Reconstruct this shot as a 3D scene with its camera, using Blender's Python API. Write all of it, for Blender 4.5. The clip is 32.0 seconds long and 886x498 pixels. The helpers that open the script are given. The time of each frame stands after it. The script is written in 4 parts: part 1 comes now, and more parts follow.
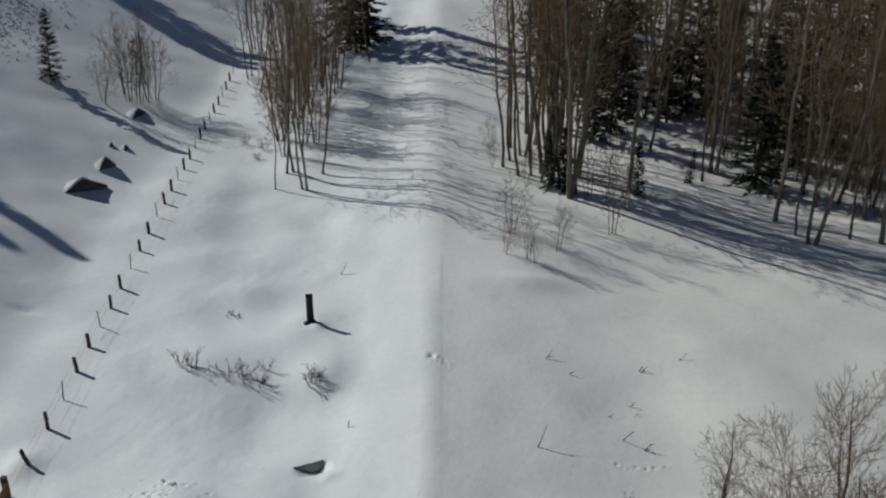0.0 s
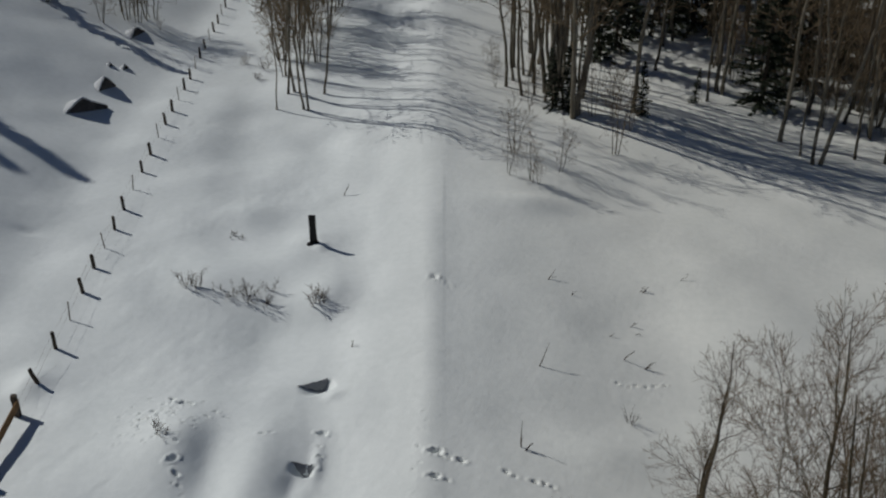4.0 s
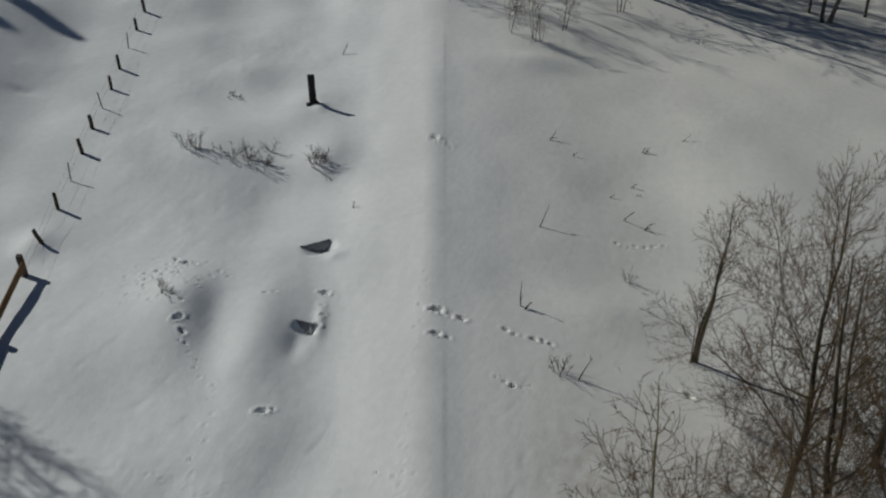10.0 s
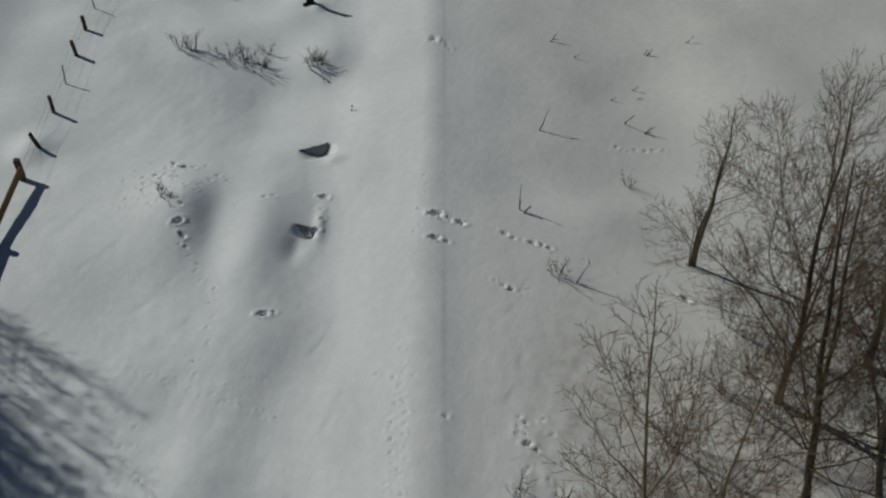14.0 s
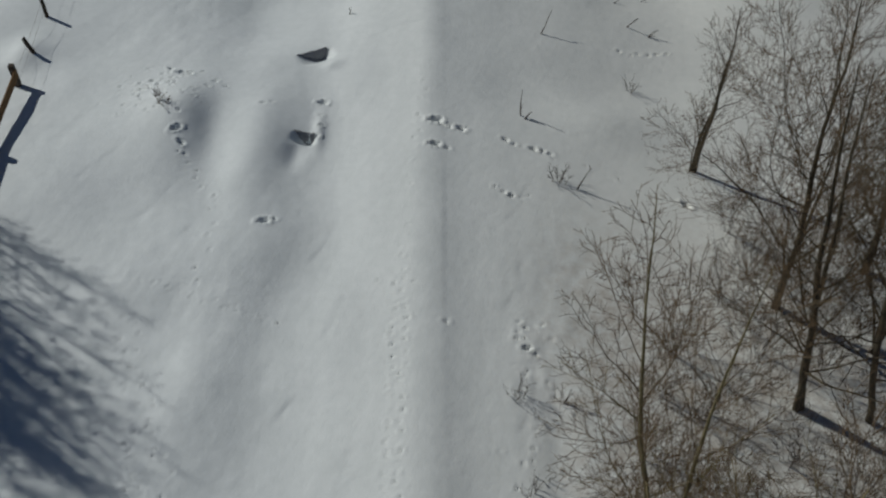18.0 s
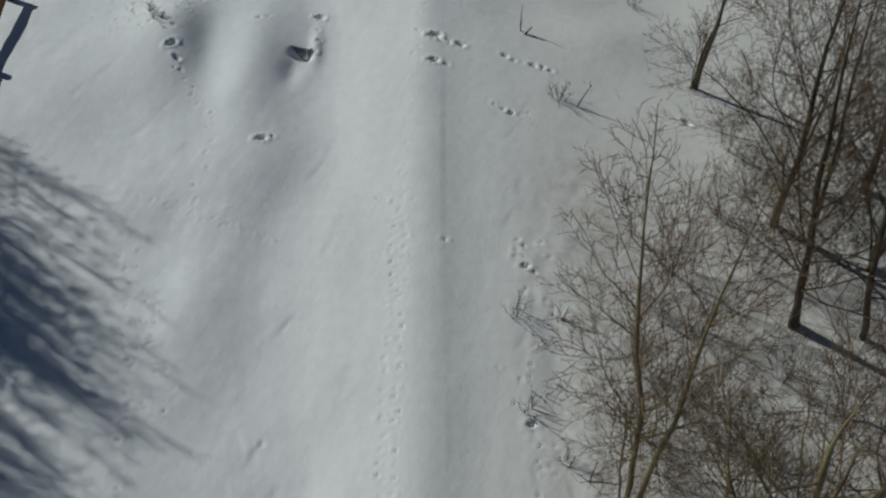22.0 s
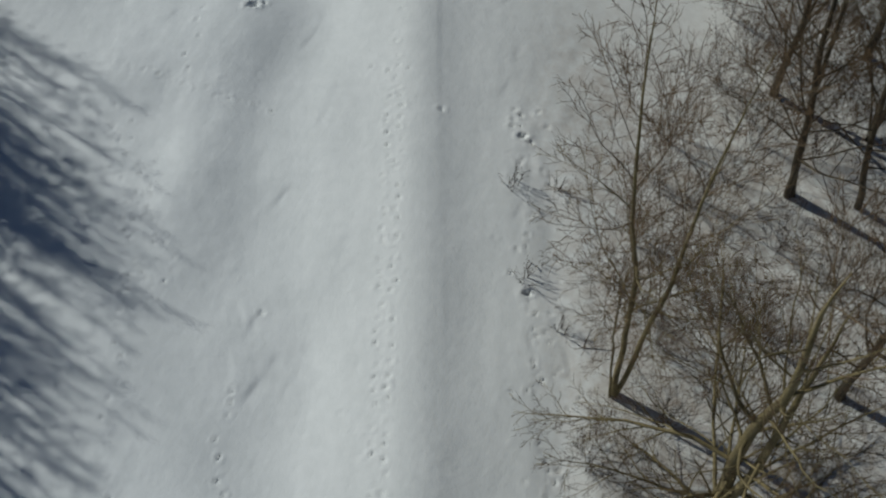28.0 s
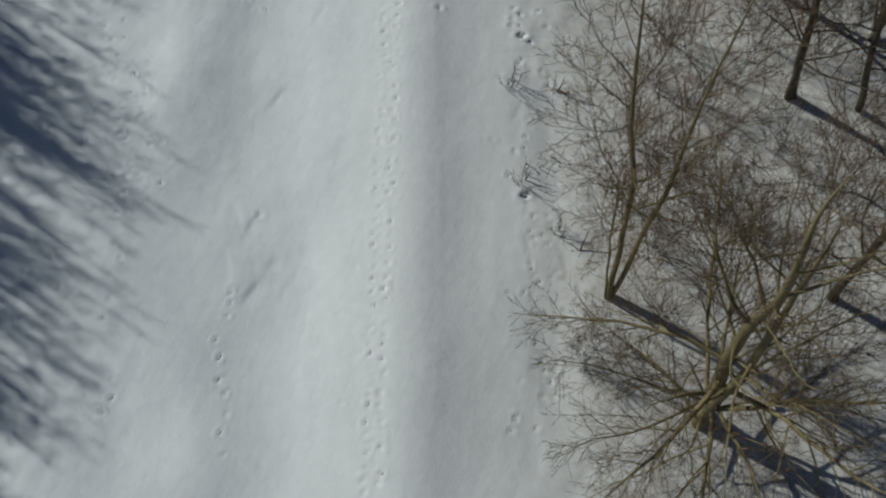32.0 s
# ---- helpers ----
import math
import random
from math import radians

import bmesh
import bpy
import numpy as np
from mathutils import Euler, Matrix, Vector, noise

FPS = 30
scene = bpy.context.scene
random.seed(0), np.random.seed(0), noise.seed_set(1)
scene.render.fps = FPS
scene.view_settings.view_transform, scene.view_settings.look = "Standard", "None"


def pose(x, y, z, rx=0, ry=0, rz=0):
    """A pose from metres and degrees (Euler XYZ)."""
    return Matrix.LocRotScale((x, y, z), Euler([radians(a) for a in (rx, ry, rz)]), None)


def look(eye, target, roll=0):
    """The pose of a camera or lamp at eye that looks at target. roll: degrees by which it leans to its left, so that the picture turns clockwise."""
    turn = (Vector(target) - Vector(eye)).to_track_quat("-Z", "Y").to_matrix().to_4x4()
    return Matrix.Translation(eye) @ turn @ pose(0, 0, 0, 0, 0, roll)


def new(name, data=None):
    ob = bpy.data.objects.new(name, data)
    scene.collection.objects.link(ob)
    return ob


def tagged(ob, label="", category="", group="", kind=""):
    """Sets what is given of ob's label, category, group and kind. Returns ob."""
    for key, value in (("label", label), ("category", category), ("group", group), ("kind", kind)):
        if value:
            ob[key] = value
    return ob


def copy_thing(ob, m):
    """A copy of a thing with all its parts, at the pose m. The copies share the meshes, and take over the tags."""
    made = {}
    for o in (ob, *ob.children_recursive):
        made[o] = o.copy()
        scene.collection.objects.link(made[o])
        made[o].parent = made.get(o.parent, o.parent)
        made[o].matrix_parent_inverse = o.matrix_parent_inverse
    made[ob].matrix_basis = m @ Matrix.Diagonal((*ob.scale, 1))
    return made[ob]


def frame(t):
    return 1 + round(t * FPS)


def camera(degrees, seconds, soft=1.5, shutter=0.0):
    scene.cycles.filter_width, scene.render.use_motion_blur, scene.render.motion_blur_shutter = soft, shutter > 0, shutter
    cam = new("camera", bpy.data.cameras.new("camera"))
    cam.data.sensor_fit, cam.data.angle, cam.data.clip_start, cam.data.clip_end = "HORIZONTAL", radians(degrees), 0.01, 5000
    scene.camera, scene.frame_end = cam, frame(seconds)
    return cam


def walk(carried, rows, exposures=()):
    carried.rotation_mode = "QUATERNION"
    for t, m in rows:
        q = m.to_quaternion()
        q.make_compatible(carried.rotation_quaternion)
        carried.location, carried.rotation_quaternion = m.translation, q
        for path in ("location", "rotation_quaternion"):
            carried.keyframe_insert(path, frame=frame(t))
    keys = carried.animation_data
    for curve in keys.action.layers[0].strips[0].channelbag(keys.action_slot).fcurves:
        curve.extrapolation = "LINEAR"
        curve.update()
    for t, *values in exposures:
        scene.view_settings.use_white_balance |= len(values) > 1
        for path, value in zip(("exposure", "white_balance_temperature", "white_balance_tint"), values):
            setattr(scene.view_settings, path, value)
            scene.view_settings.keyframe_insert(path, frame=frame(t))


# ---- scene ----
cam = camera(48.0, 32.0, soft=2.25)
EYE = (0.0, 0.0, 24.0)
# seconds, yaw, pitch, lean: a hovering camera that only tilts down
PATH = [(0, -0.05, -25.37, -0.07), (0.5, -0.05, -25.89, -0.06), (1, -0.03, -26.41, -0.05), (1.5, -0.02, -26.93, -0.04), (2, -0.01, -27.48, -0.03),
        (2.5, 0.01, -28.07, -0.01), (3, 0.03, -28.68, 0.00), (3.5, 0.05, -29.30, 0.02), (5.5, 0.12, -31.80, 0.05), (6, 0.12, -32.46, 0.06),
        (6.5, 0.12, -33.10, 0.06), (7, 0.11, -33.73, 0.07), (7.5, 0.11, -34.38, 0.07), (8, 0.10, -35.07, 0.06), (8.5, 0.10, -35.78, 0.06),
        (9, 0.10, -36.50, 0.07), (9.5, 0.11, -37.21, 0.06), (10, 0.11, -37.91, 0.06), (10.5, 0.11, -38.61, 0.05), (11, 0.10, -39.32, 0.05),
        (11.5, 0.09, -40.04, 0.05), (12, 0.08, -40.75, 0.04), (12.5, 0.07, -41.45, 0.04), (13, 0.07, -42.12, 0.04), (13.5, 0.07, -42.78, 0.04),
        (14, 0.07, -43.43, 0.04), (14.5, 0.08, -44.11, 0.05), (16.5, 0.05, -46.89, 0.13), (17, 0.02, -47.54, 0.14), (17.5, 0.01, -48.18, 0.13),
        (18, 0.00, -48.81, 0.13), (18.5, -0.01, -49.42, 0.13), (19, -0.00, -50.02, 0.12), (19.5, 0.01, -50.62, 0.11), (20, 0.01, -51.22, 0.11),
        (20.5, 0.03, -51.80, 0.09), (21, 0.03, -52.38, 0.07), (21.5, 0.03, -52.95, 0.05), (22, 0.01, -53.53, 0.03), (22.5, -0.00, -54.12, 0.01),
        (23, -0.02, -54.72, -0.00), (23.5, -0.03, -55.30, -0.03), (24, -0.03, -55.86, -0.05), (24.5, -0.04, -56.46, -0.07), (25, -0.04, -57.07, -0.10),
        (25.5, -0.06, -57.70, -0.10), (27.5, -0.17, -60.33, -0.06), (28, -0.17, -60.98, -0.08), (28.5, -0.17, -61.63, -0.11), (29, -0.17, -62.28, -0.14),
        (29.5, -0.17, -62.97, -0.17), (30, -0.17, -63.67, -0.19), (30.5, -0.16, -64.39, -0.20), (31, -0.17, -65.12, -0.21), (31.5, -0.17, -65.85, -0.22),
        (32, -0.19, -66.60, -0.23)]
walk(cam, [(t, pose(*EYE, 90 + p, r, w)) for t, w, p, r in PATH], [(0.0, 0.06, 5840, 15), (5.0, -0.2, 5900, 14), (9.0, -0.37, 5970, 14), (13.0, -0.38, 5960, 13), (18.0, -0.29, 5830, 12),
      (25.0, -0.18, 5800, 11), (32.0, -0.11, 5760, 11)])

# ---- light ----
SUN_EL, SUN_AZ = 36.0, 151.5  # height of the sun; direction towards it, counted from +x
sky_world = bpy.data.worlds.new("sky_world")
scene.world = sky_world
sky_world.use_nodes = True
wn = sky_world.node_tree
sky = wn.nodes.new("ShaderNodeTexSky")
sky.sky_type, sky.sun_disc = "NISHITA", False
sky.sun_elevation, sky.sun_rotation = radians(SUN_EL), radians(90 - SUN_AZ)
sky.altitude = 2500
wn.nodes["Background"].inputs["Strength"].default_value = 0.026
wn.links.new(sky.outputs["Color"], wn.nodes["Background"].inputs["Color"])
sun = new("sun", bpy.data.lights.new("sun", "SUN"))
sun.data.energy, sun.data.angle, sun.data.color = 2.75, radians(0.6), (1.0, 0.95, 0.8)
ce, se, ca, sa = (f(radians(a)) for a in (SUN_EL, SUN_AZ) for f in (math.cos, math.sin))
sun.matrix_world = look((100 * ce * ca, 100 * ce * sa, 100 * se), (0, 0, 0))


# ---- materials ----
def material(name, dark, light, rough=0.8, scale=6.0, bump=0.3, fine=40.0, stretch=(1, 1, 1), spread=0.0, grain=0.35):
    """Two-scale mottled surface between two colours, with bump; spread: how far single objects differ."""
    mat = bpy.data.materials.new(name)
    mat.use_nodes = True
    nt = mat.node_tree
    n, ln = nt.nodes, nt.links
    bsdf = n["Principled BSDF"]
    bsdf.inputs["Roughness"].default_value = rough
    bsdf.inputs["Specular IOR Level"].default_value = 0.25
    co = n.new("ShaderNodeTexCoord")
    mp = n.new("ShaderNodeMapping")
    mp.inputs["Scale"].default_value = stretch
    ln.new(co.outputs["Object"], mp.inputs["Vector"])
    big, small = n.new("ShaderNodeTexNoise"), n.new("ShaderNodeTexNoise")
    for tex, sc in ((big, scale), (small, fine)):
        tex.inputs["Scale"].default_value, tex.inputs["Detail"].default_value = sc, 5.0
        ln.new(mp.outputs["Vector"], tex.inputs["Vector"])
    mix = n.new("ShaderNodeMix")
    mix.data_type = "FLOAT"
    mix.inputs["Factor"].default_value = grain
    ln.new(big.outputs["Fac"], mix.inputs[2])
    ln.new(small.outputs["Fac"], mix.inputs[3])
    ramp = n.new("ShaderNodeValToRGB")
    ramp.color_ramp.elements[0].position, ramp.color_ramp.elements[1].position = 0.32, 0.68
    ramp.color_ramp.elements[0].color, ramp.color_ramp.elements[1].color = (*dark, 1), (*light, 1)
    ln.new(mix.outputs[0], ramp.inputs["Fac"])
    out = ramp.outputs["Color"]
    if spread:
        info = n.new("ShaderNodeObjectInfo")
        rng = n.new("ShaderNodeMapRange")
        rng.inputs["To Min"].default_value, rng.inputs["To Max"].default_value = 1 - spread, 1 + spread
        ln.new(info.outputs["Random"], rng.inputs["Value"])
        hsv = n.new("ShaderNodeHueSaturation")
        ln.new(rng.outputs["Result"], hsv.inputs["Value"])
        ln.new(out, hsv.inputs["Color"])
        out = hsv.outputs["Color"]
    ln.new(out, bsdf.inputs["Base Color"])
    bm_node = n.new("ShaderNodeBump")
    bm_node.inputs["Strength"].default_value, bm_node.inputs["Distance"].default_value = bump, 0.02
    ln.new(mix.outputs[0], bm_node.inputs["Height"])
    ln.new(bm_node.outputs["Normal"], bsdf.inputs["Normal"])
    return mat


SNOW = material("snow", (0.74, 0.765, 0.75), (0.83, 0.85, 0.835), 0.65, 0.35, 0.6, 3.0, (1.0, 1.0, 1.0), grain=0.5)
nt = SNOW.node_tree
low_noise = nt.nodes.new("ShaderNodeTexNoise")
low_noise.inputs["Scale"].default_value, low_noise.inputs["Detail"].default_value = 1.6, 9.0
low_noise.inputs["Roughness"].default_value = 0.62
low_bump = nt.nodes.new("ShaderNodeBump")
low_bump.inputs["Strength"].default_value, low_bump.inputs["Distance"].default_value = 0.4, 0.06
nt.links.new(nt.nodes["Texture Coordinate"].outputs["Object"], low_noise.inputs["Vector"])
nt.links.new(low_noise.outputs["Fac"], low_bump.inputs["Height"])
drift_map, drift, drift_bump = (nt.nodes.new("ShaderNode" + kind) for kind in ("Mapping", "TexNoise", "Bump"))
drift_map.vector_type = "TEXTURE"
drift_map.inputs["Rotation"].default_value, drift_map.inputs["Scale"].default_value = (0, 0, radians(66)), (1.7, 0.24, 1.0)
drift.inputs["Scale"].default_value, drift.inputs["Detail"].default_value = 1.0, 6.0
drift_bump.inputs["Strength"].default_value, drift_bump.inputs["Distance"].default_value = 0.1, 0.06
nt.links.new(nt.nodes["Texture Coordinate"].outputs["Object"], drift_map.inputs["Vector"])
nt.links.new(drift_map.outputs["Vector"], drift.inputs["Vector"])
nt.links.new(drift.outputs["Fac"], drift_bump.inputs["Height"])
nt.links.new(low_bump.outputs["Normal"], drift_bump.inputs["Normal"])
nt.links.new(drift_bump.outputs["Normal"], nt.nodes["Bump"].inputs["Normal"])
# the lens's colour shading put into the snow: bluish in the west, yellowish east
east, cast_x, tint = (nt.nodes.new("ShaderNode" + kind) for kind in ("SeparateXYZ", "MapRange", "Mix"))
nt.links.new(nt.nodes["Texture Coordinate"].outputs["Object"], east.inputs["Vector"])
nt.links.new(east.outputs["X"], cast_x.inputs["Value"])
cast_x.interpolation_type = "SMOOTHSTEP"
cast_x.inputs["From Min"].default_value, cast_x.inputs["From Max"].default_value = -9.0, 12.0
tint.data_type, tint.blend_type = "RGBA", "MULTIPLY"
tint.inputs["Factor"].default_value = 1.0
cast_colour = nt.nodes.new("ShaderNodeMix")
cast_colour.data_type = "RGBA"
cast_colour.inputs[6].default_value, cast_colour.inputs[7].default_value = (0.965, 0.985, 1.0, 1), (1.0, 0.98, 0.93, 1)
nt.links.new(cast_x.outputs["Result"], cast_colour.inputs["Factor"])
nt.links.new(nt.nodes["Color Ramp"].outputs["Color"], tint.inputs[6])
nt.links.new(cast_colour.outputs[2], tint.inputs[7])
# slope shade and twig haze under the near aspens, put into the snow's colour
under_x, under_y, shade_area, mottles, under_shade = (nt.nodes.new("ShaderNode" + kind) for kind in ("MapRange", "MapRange", "Math", "TexNoise", "Mix"))
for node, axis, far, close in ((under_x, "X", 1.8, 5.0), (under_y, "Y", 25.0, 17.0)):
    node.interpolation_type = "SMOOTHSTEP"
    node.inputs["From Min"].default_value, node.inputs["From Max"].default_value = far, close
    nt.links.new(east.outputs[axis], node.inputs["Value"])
shade_area.operation = "MULTIPLY"
nt.links.new(under_x.outputs["Result"], shade_area.inputs[0])
nt.links.new(under_y.outputs["Result"], shade_area.inputs[1])
mottles.inputs["Scale"].default_value, mottles.inputs["Detail"].default_value, mottles.inputs["Roughness"].default_value = 2.2, 9.0, 0.72
nt.links.new(nt.nodes["Texture Coordinate"].outputs["Object"], mottles.inputs["Vector"])
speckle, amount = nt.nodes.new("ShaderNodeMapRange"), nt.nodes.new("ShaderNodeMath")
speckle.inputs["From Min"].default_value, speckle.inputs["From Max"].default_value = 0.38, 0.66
nt.links.new(mottles.outputs["Fac"], speckle.inputs["Value"])
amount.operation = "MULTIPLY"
nt.links.new(shade_area.outputs[0], amount.inputs[0])
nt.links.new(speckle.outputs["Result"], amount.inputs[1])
under_shade.data_type = "RGBA"
under_shade.inputs[7].default_value = (0.46, 0.41, 0.345, 1)
nt.links.new(amount.outputs[0], under_shade.inputs["Factor"])
nt.links.new(tint.outputs[2], under_shade.inputs[6])
nt.links.new(under_shade.outputs[2], nt.nodes["Principled BSDF"].inputs["Base Color"])
SNOW_CAP = material("snow_cap", (0.76, 0.78, 0.8), (0.86, 0.87, 0.88), 0.65, 2.0, 0.4, 12.0)
OLIVE_BARK = material("olive_aspen_bark", (0.1, 0.08, 0.035), (0.33, 0.275, 0.14), 0.85, 3.0, 0.6, 30.0, (1, 1, 0.35), spread=0.15)
BARK = material("aspen_bark", (0.042, 0.035, 0.024), (0.155, 0.13, 0.086), 0.85, 3.0, 0.6, 30.0, (1, 1, 0.35), spread=0.2)
TWIG = material("twig_bark", (0.09, 0.065, 0.039), (0.245, 0.181, 0.108), 0.85, 1.2, 0.3, 20.0, spread=0.25)
GREY_BARK = material("grey_aspen_bark", (0.055, 0.047, 0.034), (0.25, 0.22, 0.165), 0.85, 3.0, 0.6, 30.0, (1, 1, 0.35), spread=0.3)
RUSSET_TWIG = material("russet_twig_bark", (0.072, 0.048, 0.027), (0.2, 0.135, 0.074), 0.8, 1.2, 0.3, 20.0, spread=0.3)
SHRUB = material("shrub_bark", (0.04, 0.03, 0.023), (0.13, 0.095, 0.07), 0.85, 3.0, 0.3, 20.0, spread=0.2)
PINE_BARK = material("spruce_bark", (0.04, 0.03, 0.022), (0.11, 0.085, 0.06), 0.9, 4.0, 0.6, 30.0, (1, 1, 0.4))
NEEDLE = material("spruce_needles", (0.012, 0.017, 0.008), (0.042, 0.052, 0.026), 0.7, 1.5, 0.2, 18.0, spread=0.25)
OLD_WOOD = material("weathered_wood", (0.03, 0.025, 0.02), (0.12, 0.095, 0.07), 0.85, 5.0, 0.7, 60.0, (1, 1, 0.12), spread=0.25)
BROWN_WOOD = material("brown_plank", (0.10, 0.055, 0.022), (0.26, 0.15, 0.06), 0.8, 4.0, 0.6, 50.0, (1, 0.12, 1))
BLACK_WOOD = material("tarred_timber", (0.008, 0.008, 0.009), (0.03, 0.028, 0.026), 0.7, 5.0, 0.7, 50.0, (1, 1, 0.15))
STEEL = material("rusty_steel", (0.06, 0.045, 0.035), (0.16, 0.12, 0.09), 0.6, 9.0, 0.3, 60.0, spread=0.2)
# grey of the added sheets that deepen the shade in two snow hollows
HOLLOW_SHADE = material("hollow_shade", (0.2, 0.205, 0.22), (0.32, 0.325, 0.34), 0.6, 2.0, 0.2, 14.0)
STONE = material("dark_rock", (0.03, 0.03, 0.032), (0.12, 0.11, 0.10), 0.9, 2.5, 0.8, 14.0)

# ---- ground ----
rs = np.random.RandomState(11)
WAVES = [(math.cos(a) * k, math.sin(a) * k, p, 0.016 / k ** 1.25) for a, k, p in
         zip(rs.uniform(0, 6.28, 34), np.geomspace(0.25, 2.6, 34), rs.uniform(0, 6.28, 34))]
RIPPLES = [(kx, ky, p, 0.011 / math.hypot(kx, ky) ** 0.75) for kx, ky, p in
           zip(np.geomspace(2.5, 13, 16), rs.normal(0, 1.0, 16), rs.uniform(0, 6.28, 16))]
GRAIN = [(math.cos(a) * k, math.sin(a) * k, p, 0.010 / k) for a, k, p in
         zip(rs.normal(1.2, 0.75, 36) - 1.57, np.geomspace(3.0, 17, 36), rs.uniform(0, 6.28, 36))]
BANK_X = np.array([-16, -9.5, -7.6, -6.7, -5.6, -4.4, -0.6, 0.6, 2.2, 10, 24, 34.0, 60.0])
BANK_Z = np.array([-0.12, 0.12, 0.04, 0.10, -0.02, -0.22, 0.52, 0.22, 0.0, -0.88, -2.4, -3.0, -3.5])
# the same bank further up the track, where its lee side is even
BANK_FAR = np.array([-0.12, 0.12, 0.04, 0.10, -0.02, -0.22, 0.52, 0.34, 0.12, -0.85, -2.35, -2.95, -3.45])
# x, y, radius across, radius along, height, turn in degrees
HUMPS = [(-9.8, 27.4, 1.4, 1.9, 0.38, 0), (-8.2, 26.2, 0.7, 1.6, -0.08, 0), (-6.7, 25.4, 0.9, 3.0, 0.21, -6), (-5.25, 25.5, 0.35, 0.8, -0.14, -6),
         (-10.0, 40.0, 3.2, 2.2, 0.35, 0), (-5.08, 31.28, 0.6, 0.8, -0.46, -64), (-4.3, 30.6, 0.4, 0.3, 0.10, 20), (-7.4, 32.4, 2.2, 1.3, -0.14, 0), (-5.06, 26.28, 0.38, 0.56, -0.46, -98), (-7.5, 38.4, 5.0, 2.4, 0.4, 0),
         (-4.5, 26.7, 0.2, 0.9, 0.12, 0), (-6.5, 34.6, 2.3, 2.6, -0.36, 0), (-6.6, 43.0, 1.4, 1.1, 0.22, 0), (-10.4, 46.0, 1.8, 1.6, 0.28, 0), (-5.6, 37.5, 1.3, 1.1, 0.25, 0),
         (-7.7, 15.0, 0.7, 0.9, 0.1, 15), (-6.0, 14.0, 0.9, 3.0, -0.05, 5), (4.6, 46.5, 1.8, 1.0, 0.30, 0), (13.5, 37.0, 4.0, 6.0, 0.55, 10),
         (8.5, 36.0, 3.0, 7.0, -0.25, 0), (2.5, 34.0, 2.5, 5.0, -0.15, 0), (-16.3, 31.2, 0.8, 1.0, 0.3, 0), (3.1, 13.5, 0.5, 4.5, -0.06, 0),
         (5.6, 27.5, 1.6, 1.2, 0.2, 0), (-20.7, 43.1, 0.25, 0.25, -0.3, 0), (2.9, 7.4, 0.6, 2.0, -0.07, 0),
         (-7.6, 34.2, 1.1, 1.6, -0.08, 10), (-7.2, 41.2, 1.4, 1.2, 0.2, 0), (-11.0, 28.7, 2.2, 2.2, 0.2, 0),
         (-5.98, 42.15, 0.32, 0.34, 0.16, 0), (-9.35, 27.9, 0.8, 1.1, 0.1, 0), (-8.4, 26.6, 0.6, 1.6, -0.1, 0), (-7.2, 16.3, 0.6, 0.8, 0.07, 20), (-5.5, 16.4, 0.8, 2.0, -0.08, 0)]
PRINTS = [(-0.45, 38.16, 0.2), (-0.1, 37.9, 0.1), (0.19, 37.7, 0.16), (-0.3, 26.7, 0.24), (-0.05, 26.52, 0.16), (0.18, 26.42, 0.13), (0.6, 26.36, 0.18),
          (-0.33, 25.44, 0.2), (0.12, 25.3, 0.1), (2.15, 25.99, 0.15), (2.43, 25.77, 0.1), (3.13, 25.63, 0.16), (3.42, 25.59, 0.14), (3.72, 25.45, 0.12),
          (8.28, 23.51, 0.2), (-4.48, 28.33, 0.2), (-4.52, 27.6, 0.1), (-4.45, 27.0, 0.13), (-4.6, 26.45, 0.16), (1.68, 23.6, 0.08), (1.98, 23.37, 0.1),
          (2.22, 23.24, 0.14), (2.47, 23.17, 0.08), (2.77, 23.3, 0.08), (-9.45, 26.3, 0.2), (-9.2, 25.7, 0.16), (-9.0, 25.2, 0.1), (-5.9, 22.1, 0.2),
          (-5.6, 22.2, 0.12), (6.99, 32.14, 0.1), (7.45, 31.99, 0.08), (7.76, 32.12, 0.1), (8.17, 32.09, 0.12), (8.54, 32.23, 0.1), (8.97, 32.32, 0.12),
          (2.42, 17.05, 0.16), (2.62, 16.85, 0.12), (0.03, 17.8, 0.1), (-10.4, 30.1, 0.16), (-9.9, 29.8, 0.22), (-9.6, 29.75, 0.16), (-10.9, 29.2, 0.14),
          (-11.2, 28.6, 0.1), (-8.6, 29.3, 0.12), (-8.8, 28.9, 0.1), (-10.6, 28.9, 0.12), (-4.8, 11.5, 0.09), (-5.4, 9.2, 0.09), (-5.5, 6.9, 0.09),
          (2.34, 11.94, 0.16), (-6.6, 27.9, 0.12), (-6.3, 28.0, 0.1)]
